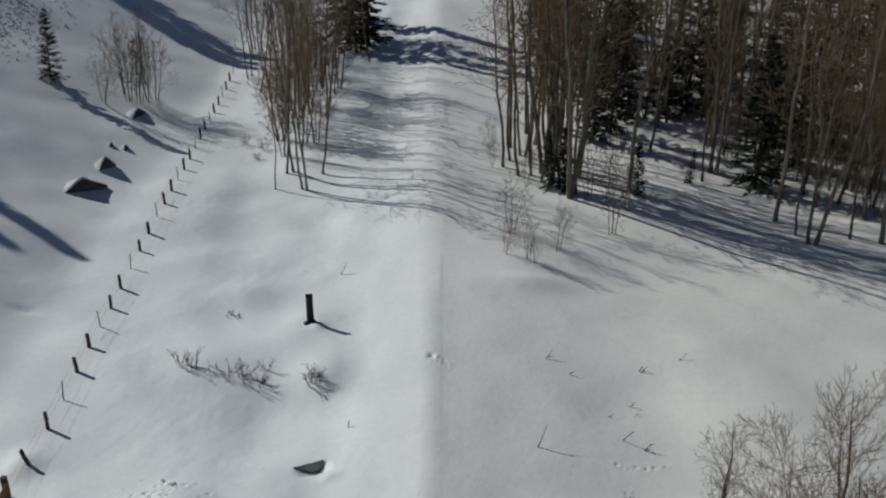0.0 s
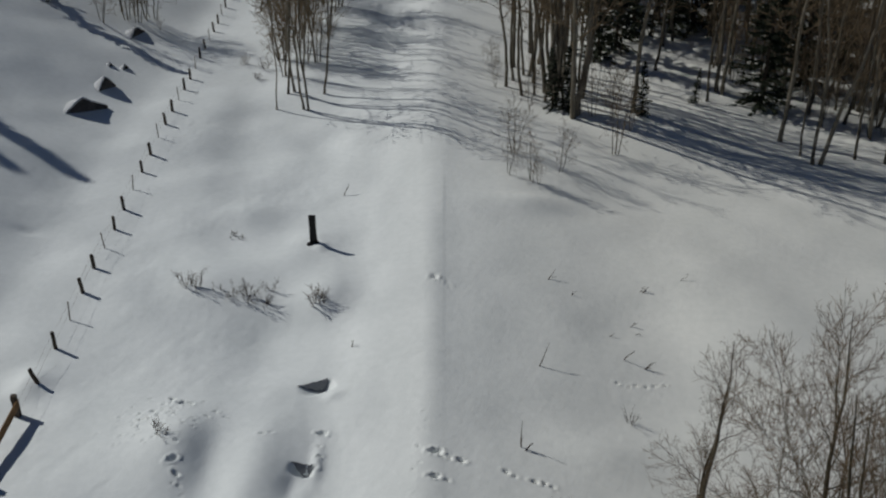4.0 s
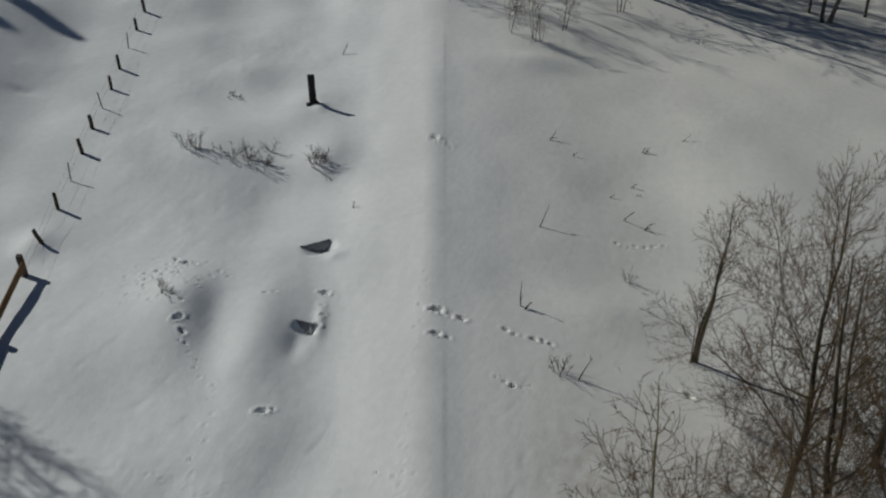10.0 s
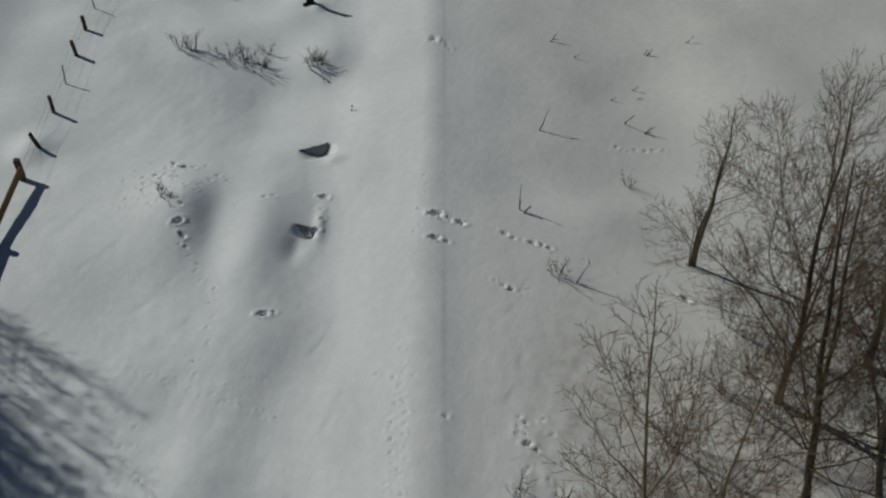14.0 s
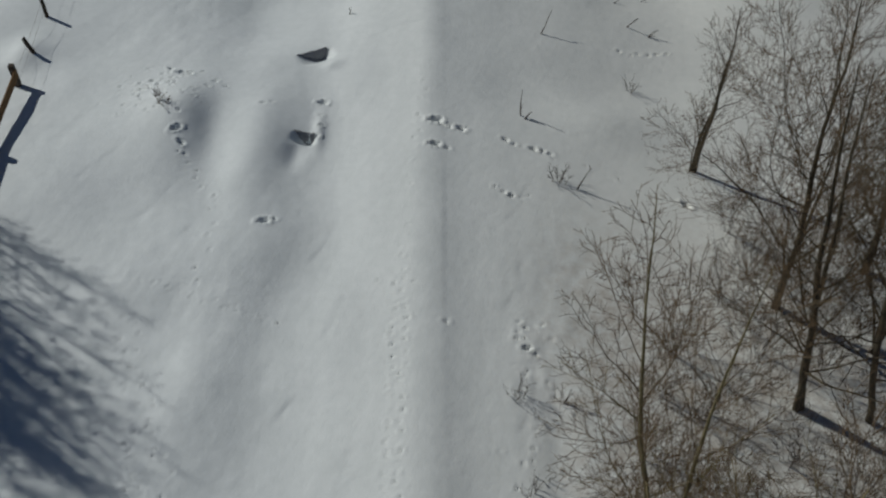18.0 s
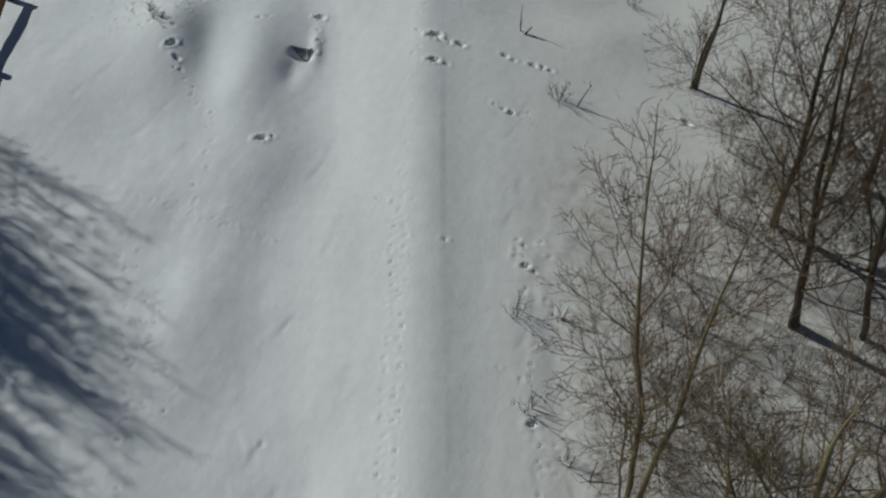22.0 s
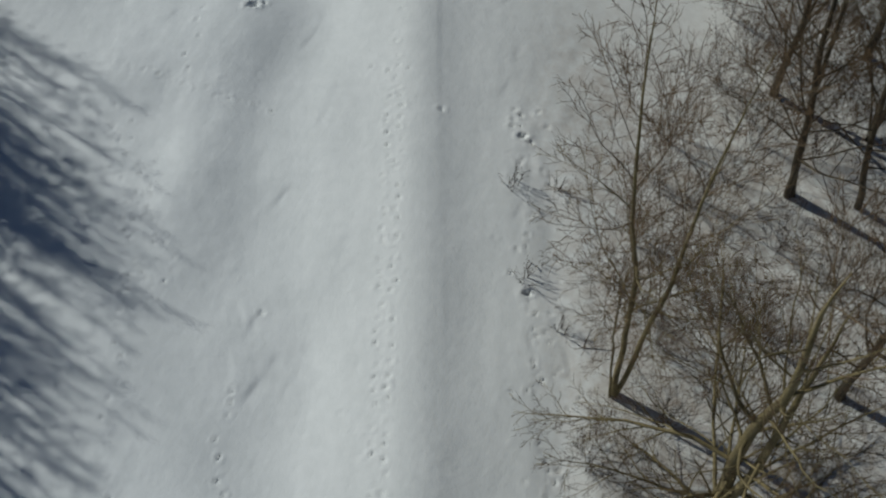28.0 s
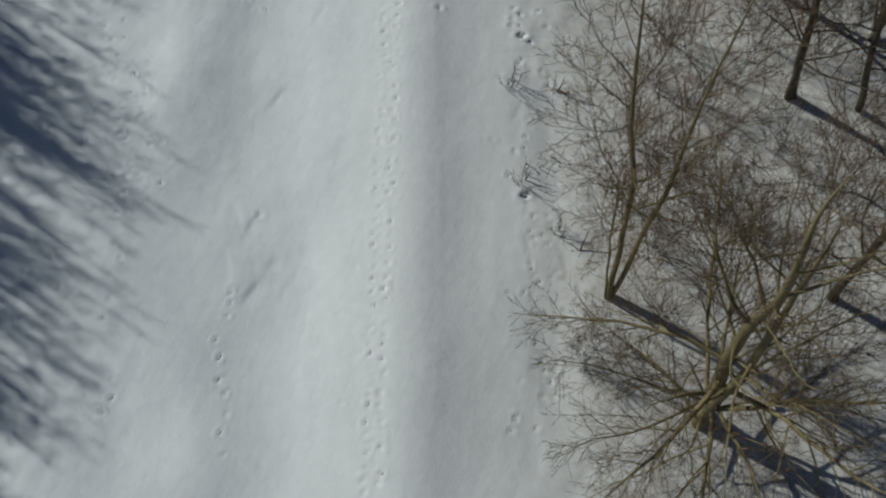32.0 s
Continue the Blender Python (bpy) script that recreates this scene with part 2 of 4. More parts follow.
# trails of small prints: from, to, step, size, sideways wander
TRAILS = [((-1.78, 4.0), (-1.5, 19.5), 0.34, 0.068, 0.05), ((-1.40, 4.2), (-1.15, 19.0), 0.38, 0.072, 0.05), ((-1.4, 19.0), (-0.75, 29.0), 0.45, 0.06, 0.1),
          ((-2.3, 5.0), (-2.1, 11.0), 0.6, 0.045, 0.25), ((-9.9, 19.8), (-7.5, 19.0), 0.3, 0.055, 0.16), ((-7.5, 19.0), (-5.0, 18.2), 0.24, 0.06, 0.1), ((-8.6, 19.7), (-6.4, 19.0), 0.34, 0.05, 0.2),
          ((-9.6, 17.6), (-8.6, 14.0), 0.5, 0.07, 0.25), ((-8.6, 14.0), (-8.2, 6.0), 0.5, 0.07, 0.15), ((-9.2, 25.2), (-7.6, 23.0), 0.45, 0.07, 0.15),
          ((-7.6, 22.6), (-7.5, 18.9), 0.6, 0.07, 0.2), ((-5.5, 9.5), (-5.3, 5.0), 0.5, 0.07, 0.12), ((-0.9, 17.5), (-1.5, 19.7), 0.3, 0.06, 0.3),
          ((4.3, 25.2), (7.0, 24.2), 0.5, 0.06, 0.25), ((2.6, 11.8), (2.5, 6.0), 0.45, 0.07, 0.25)]
for (x0, y0), (x1, y1), step, size, wander in TRAILS:
    for f in np.arange(0, 1, step / math.hypot(x1 - x0, y1 - y0)):
        PRINTS.append((x0 + f * (x1 - x0) + rs.normal(0, wander), y0 + f * (y1 - y0) + rs.normal(0, 0.06), size * rs.uniform(0.8, 1.25)))
for k in range(85):  # trampled patch by the shrubs
    PRINTS.append((rs.normal(-10.6, 0.9), rs.normal(28.8, 0.8), rs.uniform(0.05, 0.11)))
for k in range(70):  # crusty snow along the shade's edge
    y = rs.uniform(11.5, 18.5)
    PRINTS.append((-7.6 - 0.36 * (y - 12) + rs.normal(0, 0.4), y, rs.uniform(0.035, 0.07)))
for k in range(70):  # churned snow under the trees
    PRINTS.append((rs.normal(2.7, 0.55), rs.uniform(5, 18), rs.uniform(0.05, 0.1)))
# wind-cut edges in the snow: from, to, drop
CUTS = [((-5.0, 8.95), (-4.45, 10.05), 0.5), ((-5.1, 10.85), (-4.9, 11.5), 0.45), ((-5.5, 11.75), (-5.15, 10.85), 0.3), ((-5.58, 10.2), (-5.42, 9.05), 0.3), ((-4.7, 14.85), (-4.3, 15.6), 0.4),
        ((-4.05, 9.1), (-3.55, 10.45), 0.16), ((-4.2, 20.6), (-3.75, 21.8), 0.3), ((-4.4, 26.5), (-3.9, 28.0), 0.14), ((4.3, 10.2), (4.0, 13.0), 0.4), ((3.3, 9.6), (3.1, 10.9), 0.4),
        ((2.45, 9.0), (2.3, 11.8), 0.35), ((2.6, 6.2), (2.5, 8.6), 0.3), ((2.1, 14.2), (2.6, 15.8), 0.25), ((1.9, 18.5), (2.5, 20.5), 0.22), ((-8.6, 21.5), (-7.9, 22.6), 0.2),
        ((-10.2, 22.3), (-9.3, 23.6), 0.2), ((-3.6, 17.6), (-3.1, 18.9), 0.2), ((-3.0, 12.0), (-2.6, 13.6), 0.12), ((-12.5, 24.0), (-11.4, 25.6), 0.16), ((2.0, 22.0), (2.9, 23.9), 0.2),
        ((-2.9, 32.05), (-1.5, 32.57), 0.2), ((-1.5, 32.57), (0.3, 32.65), 0.16)]


def ground_z(x, y):
    """Height of the snow at x, y (arrays or numbers)."""
    x, y = np.asarray(x, float), np.asarray(y, float)
    left = 1 / (1 + np.exp(np.clip((x + 2.8) * 4, -40, 40)))  # the left shoulder is soft and winds a little
    wind = left * (0.28 * np.sin(0.42 * y + 1.0) + 0.16 * np.sin(1.1 * y))
    wind = wind + (1 - left) * (0.05 * np.sin(0.33 * y) + 0.03 * np.sin(1.3 * y + 2.0))
    soft = 1.15 + 0.9 * left + 0.9 / (1 + np.exp(np.clip((y - 23) * 0.4, -40, 40))) + 1.6 / (1 + np.exp(np.clip((46 - y) * 0.4, -40, 40)))
    up = 1 / (1 + np.exp(np.clip((24 - y) * 0.35, -40, 40)))
    z = sum((1 - up) * np.interp(x + wind + d * soft, BANK_X, BANK_Z) + up * np.interp(x + wind + d * soft, BANK_X, BANK_FAR) for d in (-0.27, -0.18, -0.09, 0, 0.09, 0.18, 0.27)) / 7
    edge = -10.5 - 0.13 * (y - 36) + 0.3 * np.sin(0.21 * y) + 0.2 * np.sin(0.55 * y)  # a trough between the fence's terrace and the track
    z = z - (0.4 + 0.3 / (1 + np.exp(np.clip((47 - y) * 0.6, -40, 40)))) / (1 + np.exp(np.clip((edge - x) * 1.5, -40, 40))) / (1 + np.exp(np.clip((x + 5.7) * 1.6, -40, 40))) / (1 + np.exp(np.clip(35 - y, -40, 40))) / (1 + np.exp(np.clip((y - 66) * 0.4, -40, 40)))
    rise = np.maximum(0, -19.0 - x)
    z = z + 0.46 * np.sqrt(rise ** 2 + 4) - 0.92 - 0.2 * np.maximum(0, rise - 40)
    calm = 1 / (1 + np.exp(-(np.abs(x + 2.2) - 3.2) * 2)) * (0.75 - 0.35 * (x > 0)) + 0.25
    lane = np.exp(-((x - 2.2) / 1.6) ** 2) * (1 / (1 + np.exp((y - 21) * 0.4))) + 1.4 * np.exp(-((x + 5.2) / 0.5) ** 2 - ((y - 24.2) / 1.4) ** 2) + 0.08
    lane = lane * (0.6 + 0.4 * np.sin(0.9 * y + 1.3 * x) * np.sin(0.37 * y))
    for kx, ky, p, a in RIPPLES:
        z = z + 0.55 * lane * a * np.sin(kx * x + ky * y + p + 0.8 * np.sin(0.5 * y + kx))
    for kx, ky, p, a in WAVES:
        z = z + a * calm * np.sin(kx * x + ky * y + p)
    rough = 0.22 + 0.9 * np.exp(-((x - 3.0) / 1.5) ** 2) / (1 + np.exp(np.clip((y - 20) * 0.5, -40, 40))) + 0.5 / (1 + np.exp(np.clip((x + 5.0) * 1.5, -40, 40)))
    rough = rough * np.clip(0.55 + 0.6 * np.sin(0.5 * x + 0.8 * np.sin(0.6 * y)) * np.sin(0.43 * y + 0.7 * np.sin(0.9 * x)), 0.1, 1.2) * (np.abs(x) < 30)
    for kx, ky, p, a in GRAIN:
        z = z + rough * a * np.sin(kx * x + ky * y + p + 1.1 * np.sin(0.7 * x - 0.9 * y + p))
    for hx, hy, rx, ry, a, turn in HUMPS:
        c, s = math.cos(radians(turn)), math.sin(radians(turn))
        u, v = ((x - hx) * c + (y - hy) * s) / rx, ((y - hy) * c - (x - hx) * s) / ry
        if a < -0.42:  # scooped hollows: a steep wall on the sunny side, a floor that climbs away from it
            fall, across = (x - hx) * c + (y - hy) * s + 0.3, ((y - hy) * c - (x - hx) * s) / rx
            floor = np.clip(fall / 0.12, 0, 1) * np.clip((ry - fall) / (0.36 * ry), 0, 1) ** 0.8
            dip = a * floor * np.exp(-np.minimum(40.0, across ** 4)) * np.clip(0.65 + 0.45 * across, 0, 1.1)
        else:
            dip = a * np.exp(-np.minimum(40.0, u * u + v * v))
        z = z + dip
    return z


dent_rs = np.random.RandomState(4)


def dents(x, y, z):
    """Presses footprints and wind cuts into the fine middle of the sheet."""
    for px, py, r in PRINTS:
        r *= 0.74 if r > 0.1 else 0.85
        i0, i1 = np.searchsorted(x[0], (px - 3 * r, px + 3 * r))
        j0, j1 = np.searchsorted(y[:, 0], (py - 3 * r, py + 3 * r))
        a = dent_rs.normal(-0.3, 0.35) if r > 0.08 else dent_rs.uniform(0, 3.1)
        u, v = x[j0:j1, i0:i1] - px, y[j0:j1, i0:i1] - py
        u, v = u * math.cos(a) + v * math.sin(a), v * math.cos(a) - u * math.sin(a)
        q = (u / (1.15 * r)) ** 2 + (v / (0.62 * r)) ** 2
        z[j0:j1, i0:i1] += r * (-(1.7 if r > 0.09 else 1.1) * np.exp(-q * 1.6) + 0.28 * np.exp(-(np.sqrt(q) - 1.7) ** 2 * 4) * (1 + 0.8 * np.sin(5 * u / r)))
    for (x0, y0), (x1, y1), drop in CUTS:
        ln_ = math.hypot(x1 - x0, y1 - y0)
        ux, uy = (x1 - x0) / ln_, (y1 - y0) / ln_
        along, side = (x - x0) * ux + (y - y0) * uy, (x - x0) * uy - (y - y0) * ux
        side = side + 0.05 * np.sin(along * 3.0 + x0)
        edge = np.exp(-np.maximum(0, np.maximum(-along, along - ln_)) ** 2 * 30) * (0.6 + 0.4 * np.sin(along * 5.0))
        z -= 0.085 * drop * edge * np.where(side > 0, np.exp(-np.abs(side) * 3.0), np.exp(-np.abs(side) * 22))
    return z


def mesh_object(name, verts, faces, mat, parent=None, smooth=True, label=""):
    me = bpy.data.meshes.new(name)
    me.from_pydata(verts, [], faces)
    me.materials.append(mat)
    me.polygons.foreach_set("use_smooth", [smooth] * len(me.polygons))
    ob = new(name, me)
    ob.parent = parent
    if label:
        ob["label"] = label
    return ob


def part(name, bm, mat, parent, label="", smooth=False):
    me = bpy.data.meshes.new(name)
    bm.to_mesh(me)
    bm.free()
    me.materials.append(mat)
    me.polygons.foreach_set("use_smooth", [smooth] * len(me.polygons))
    ob = new(name, me)
    ob.parent = parent
    if label:
        ob["label"] = label
    return ob


gx = np.concatenate([-np.geomspace(2500, 46, 30), np.arange(-44, -17, 0.5), np.arange(-17, 12.5, 0.075), np.arange(12.5, 40, 0.5), np.geomspace(41, 2500, 30)])
gy = np.concatenate([-np.geomspace(2500, 12, 24), np.arange(-10, 3, 1.0), np.arange(3, 33, 0.075), np.arange(33, 62, 0.2), np.arange(62, 130, 0.8), np.geomspace(132, 2500, 34)])
GX, GY = np.meshgrid(gx, gy)
GZ = dents(GX, GY, ground_z(GX, GY))
ny, nx = GX.shape
idx = np.arange(ny * nx).reshape(ny, nx)
quads = np.stack([idx[:-1, :-1], idx[:-1, 1:], idx[1:, 1:], idx[1:, :-1]], -1).reshape(-1, 4)
gm = bpy.data.meshes.new("ground")
gm.vertices.add(ny * nx)
gm.vertices.foreach_set("co", np.stack([GX, GY, GZ], -1).astype(np.float32).ravel())
gm.loops.add(quads.size)
gm.loops.foreach_set("vertex_index", quads.astype(np.int32).ravel())
gm.polygons.add(len(quads))
gm.polygons.foreach_set("loop_start", np.arange(0, quads.size, 4, dtype=np.int32))
gm.polygons.foreach_set("use_smooth", np.ones(len(quads), bool))
gm.update(calc_edges=True)
gm.materials.append(SNOW)
ground = tagged(new("ground", gm), "wind-packed snow sheet over a field and a buried railway bed", "snow ground", kind="structure")


def place(x, y, turn=0.0, size=1.0, sink=0.03):
    return Matrix.LocRotScale((x, y, float(ground_z(x, y)) - sink), Euler((0, 0, turn)), (size, size, size))


# ---- growing things ----
class Bag:
    """Collects tubes into one mesh."""

    def __init__(self):
        self.verts, self.faces = [], []

    def tube(self, pts, radii, sides):
        base = len(self.verts)
        n = len(pts)
        for k in range(n):
            d = (pts[min(k + 1, n - 1)] - pts[max(k - 1, 0)]).normalized()
            a = d.cross(Vector((0.31, 0.93, 0.17))).normalized()
            b = d.cross(a)
            r = radii[k]
            for s in range(sides):
                t = 6.28318 * s / sides
                self.verts.append(pts[k] + a * (r * math.cos(t)) + b * (r * math.sin(t)))
        for k in range(n - 1):
            o = base + k * sides
            for s in range(sides):
                q = (s + 1) % sides
                self.faces.append((o + s, o + q, o + sides + q, o + sides + s))
        o = base + (n - 1) * sides
        self.faces.append(tuple(o + s for s in range(sides)))

    def spike(self, a, b, w):
        """A thin three-sided needle spray from a to b."""
        base = len(self.verts)
        d = (b - a).normalized()
        u = d.cross(Vector((0.2, 0.1, 0.97))).normalized() * w
        m = a.lerp(b, 0.4)
        self.verts += [a, m + u, b, m - u, m + Vector((0, 0, w * 0.6))]
        self.faces += [(base, base + 1, base + 4), (base + 1, base + 2, base + 4), (base + 2, base + 3, base + 4), (base + 3, base, base + 4)]


def shoot(rng, start, way, length, n, wander, up):
    """A wandering line that bends upwards (up > 0) or hangs (up < 0)."""
    pts, d = [start.copy()], way.normalized()
    for _ in range(n):
        d = (d + Vector((rng.gauss(0, wander), rng.gauss(0, wander), rng.gauss(0, wander) + up))).normalized()
        pts.append(pts[-1] + d * (length / n))
    return pts


def along(pts, f):
    k = min(int(f * (len(pts) - 1)), len(pts) - 2)
    g = f * (len(pts) - 1) - k
    return pts[k].lerp(pts[k + 1], g), (pts[k + 1] - pts[k]).normalized()


def side_way(rng, d, angle):
    """A direction that leaves d by that angle, at a random turn."""
    a = d.cross(Vector((rng.uniform(-1, 1), rng.uniform(-1, 1), rng.uniform(-1, 1)))).normalized()
    return d * math.cos(angle) + a * math.sin(angle)


def bare_tree(seed, h, r, stems=((0, 0),), low=0.2, limbs=20, subs=13, twigs=11, reach=0.33, twig_r=0.006, joined=False, name="aspen_tree", hang=0.0, tilts=(30, 50), shape=1.0, twig_mat=None, spread=1.2, bark=None):
    """A leafless tree: stems (lean outwards in x, y), limbs, branches and twigs."""
    rng = random.Random(seed)
    thing = new(name)
    twig_bag, crown = Bag(), Bag()
    for lx, ly in stems:
        hh = h * rng.uniform(0.9, 1.0)
        trunk = Bag()
        off = Vector((lx, ly, 0)).normalized() * r * (spread if len(stems) > 1 else 0.9) if (lx or ly) else Vector((0, 0, 0))
        pts = shoot(rng, off + Vector((0, 0, -0.2)), Vector((lx, ly, 1)), hh, 14, 0.042 if joined else 0.032, 0.02)
        rad = [max(0.012, r * (1.25 if k == 0 else 1.0) * (1 - k / 14.5) ** 0.85) for k in range(15)]
        trunk.tube(pts, rad, 8)
        mesh_object("trunk", trunk.verts, trunk.faces, bark or (GREY_BARK if joined else BARK), thing)
        spin = rng.uniform(0, 6.28)
        for i in range(limbs):
            f = low + (0.97 - low) * (i + rng.random()) / limbs
            p, d = along(pts, f)
            spin += 2.4 + rng.uniform(-0.5, 0.5)
            tilt = radians(rng.uniform(*tilts))
            out = Vector((math.cos(spin), math.sin(spin), 0))
            way = out * math.sin(tilt) + d * math.cos(tilt)
            length = hh * reach * (1.12 - f) ** shape * rng.uniform(0.65, 1.3)
            lr = max(0.012, rad[min(14, int(f * 14))] * rng.uniform(0.26, 0.42))
            limb = crown if joined else Bag()
            lp = shoot(rng, p, way, length, 8, 0.10, 0.06 - hang)
            limb.tube(lp, [max(0.007, lr * (1 - k / 8.6)) for k in range(9)], 4 if joined else 5)
            for j in range(max(3, int(subs * min(1.5, length / 2.2)))):
                g = 0.18 + 0.8 * rng.random()
                bp, bd = along(lp, g)
                bl = length * (0.72 - 0.42 * g) * rng.uniform(0.5, 1.25)
                bpts = shoot(rng, bp, side_way(rng, bd, radians(rng.uniform(28, 55))), bl, 5, 0.14, 0.05 - hang)
                br = max(twig_r, lr * 0.42 * (1.1 - g))
                limb.tube(bpts, [max(twig_r * 0.8, br * (1 - k / 6.0)) for k in range(6)], 3)
                for _ in range(twigs):
                    tp, td = along(bpts, 0.2 + 0.78 * rng.random())
                    tw = shoot(rng, tp, side_way(rng, td, radians(rng.uniform(25, 60))), (bl * rng.uniform(0.2, 0.5) if joined else rng.uniform(0.18, 0.6)), 2, 0.2, 0.05 - hang)
                    (crown if joined else twig_bag).tube(tw, [twig_r, twig_r * 0.75, twig_r * 0.45], 3)
            if not joined:
                mesh_object("limb", limb.verts, limb.faces, (bark or BARK) if lr > 0.018 else TWIG, thing)
    if joined:
        mesh_object("crown", crown.verts, crown.faces, twig_mat or TWIG, thing, label="bare grey-brown crown of fine branches")["kind"] = "stuff"
    else:
        mesh_object("fine_crown", twig_bag.verts, twig_bag.faces, TWIG, thing, label="fine bare reddish-brown twigs")["kind"] = "stuff"
    return thing


def spruce(seed, h, name="spruce_tree", wide=0.2, bare=0.06):
    rng = random.Random(seed)
    thing = new(name)
    trunk, crown = Bag(), Bag()
    tp = shoot(rng, Vector((0, 0, -0.2)), Vector((0, 0, 1)), h + 0.2, 8, 0.01, 0.02)
    trunk.tube(tp, [max(0.01, h * 0.016 * (1 - k / 8.2)) for k in range(9)], 7)
    mesh_object("trunk", trunk.verts, trunk.faces, PINE_BARK, thing)
    z = h * bare
    while z < h * 0.985:
        f = z / h
        length = h * wide * (1 - f) ** 0.8 * rng.uniform(0.75, 1.15) + 0.08
        for k in range(rng.randint(4, 6)):
            a = rng.uniform(0, 6.28)
            ln_ = length * rng.uniform(0.6, 1.1)
            way = Vector((math.cos(a), math.sin(a), -0.12 - 0.25 * (1 - f) + 0.5 * f))
            pts = shoot(rng, Vector((tp[0].x, 0, z)), way, ln_, 4, 0.06, 0.05)
            crown.tube(pts, [0.02 * (1 - q / 5) for q in range(5)], 3)
            for q in range(int(12 + ln_ * 18)):
                p, d = along(pts, 0.12 + 0.88 * rng.random())
                e = side_way(rng, d, radians(rng.uniform(15, 65)))
                e.z = e.z * 0.5 - 0.22
                crown.spike(p, p + e * rng.uniform(0.18, 0.40) * (0.6 + 0.05 * h), 0.036 + 0.003 * h)
        z += h * 0.026 * rng.uniform(0.8, 1.3)
    mesh_object("crown", crown.verts, crown.faces, NEEDLE, thing, smooth=False, label="dark green drooping needle boughs")
    return thing


def shrub(seed, h, n, name="willow_shrub", wide=0.5, r=0.012, subs=4, lean=(0, 0)):
    """A small leafless bush: stems out of the snow, each with twigs."""
    rng = random.Random(seed)
    thing = new(name)
    twig_bag = Bag()
    for _ in range(n):
        a, s = rng.uniform(0, 6.28), rng.uniform(0.1, wide)
        stem = Bag()
        pts = shoot(rng, Vector((math.cos(a) * 0.08 * n ** 0.5 * rng.random(), math.sin(a) * 0.08 * n ** 0.5 * rng.random(), -0.1)),
                    Vector((math.cos(a) * s + lean[0], math.sin(a) * s + lean[1], 1)), h * rng.uniform(0.6, 1.05), 5, 0.08, 0.03)
        stem.tube(pts, [r * (1 - k / 6.5) for k in range(6)], 4)
        mesh_object("stem", stem.verts, stem.faces, SHRUB, thing)
        for _ in range(subs):
            p, d = along(pts, 0.25 + 0.7 * rng.random())
            tw = shoot(rng, p, side_way(rng, d, radians(rng.uniform(20, 50))), h * rng.uniform(0.18, 0.42), 3, 0.12, 0.04)
            twig_bag.tube(tw, [r * 0.6, r * 0.5, r * 0.4, r * 0.25], 3)
    mesh_object("fine_crown", twig_bag.verts, twig_bag.faces, SHRUB, thing)["kind"] = "stuff"
    return thing


# ---- the trees close to the camera ----
def leave(d, angle, spin):
    """A direction that leaves d by that angle, at that turn round d."""
    a = d.cross(Vector((0.13, 0.21, 0.97))).normalized()
    b = d.cross(a)
    return d * math.cos(angle) + (a * math.cos(spin) + b * math.sin(spin)) * math.sin(angle)


def dress(rng, limb, fine, lp, length, lr, rise, step, twig_step, spurs, fine_r):
    """Branches along a limb, twigs along each branch, short spurs along each twig: all spaced by length, shorter towards the tips."""
    n = max(2, int(length * 0.8 / step))
    spin = rng.uniform(0, 6.28)
    for j in range(n):
        g = 0.18 + 0.79 * (j + rng.uniform(0.2, 0.8)) / n
        bp, bd = along(lp, g)
        spin += 2.4 + rng.uniform(-0.5, 0.5)
        bl = (length * 0.58 * (1 - g) ** 0.8 + 0.22) * rng.uniform(0.55, 1.25)
        bpts = shoot(rng, bp, leave(bd, radians(rng.uniform(32, 56)), spin), bl, 6, 0.12, rise * 0.8)
        br = max(fine_r * 1.15, lr * 0.5 * (1.08 - g) * min(1.0, bl))
        limb.tube(bpts, [max(fine_r, br * (1 - k / 7.0)) for k in range(7)], 3)
        m = max(2, int(bl * 0.85 / twig_step))
        turn = rng.uniform(0, 6.28)
        for q in range(m):
            h = 0.15 + 0.82 * (q + rng.uniform(0.2, 0.8)) / m
            tp, td = along(bpts, h)
            turn += 2.4 + rng.uniform(-0.6, 0.6)
            tl = (bl * 0.42 * (1 - h) + 0.16) * rng.uniform(0.6, 1.35)
            tw = shoot(rng, tp, leave(td, radians(rng.uniform(28, 50)), turn), tl, 3, 0.13, rise)
            fine.tube(tw, [fine_r, fine_r * 0.9, fine_r * 0.75, fine_r * 0.45], 3)
            for _ in range(int(tl * spurs + rng.random())):
                sp, sd = along(tw, rng.uniform(0.15, 0.9))
                e = leave(sd, radians(rng.uniform(30, 60)), rng.uniform(0, 6.28))
                fine.tube([sp, sp + (e + Vector((0, 0, 0.25))) * rng.uniform(0.06, 0.2)], [fine_r * 0.75, fine_r * 0.4], 3)


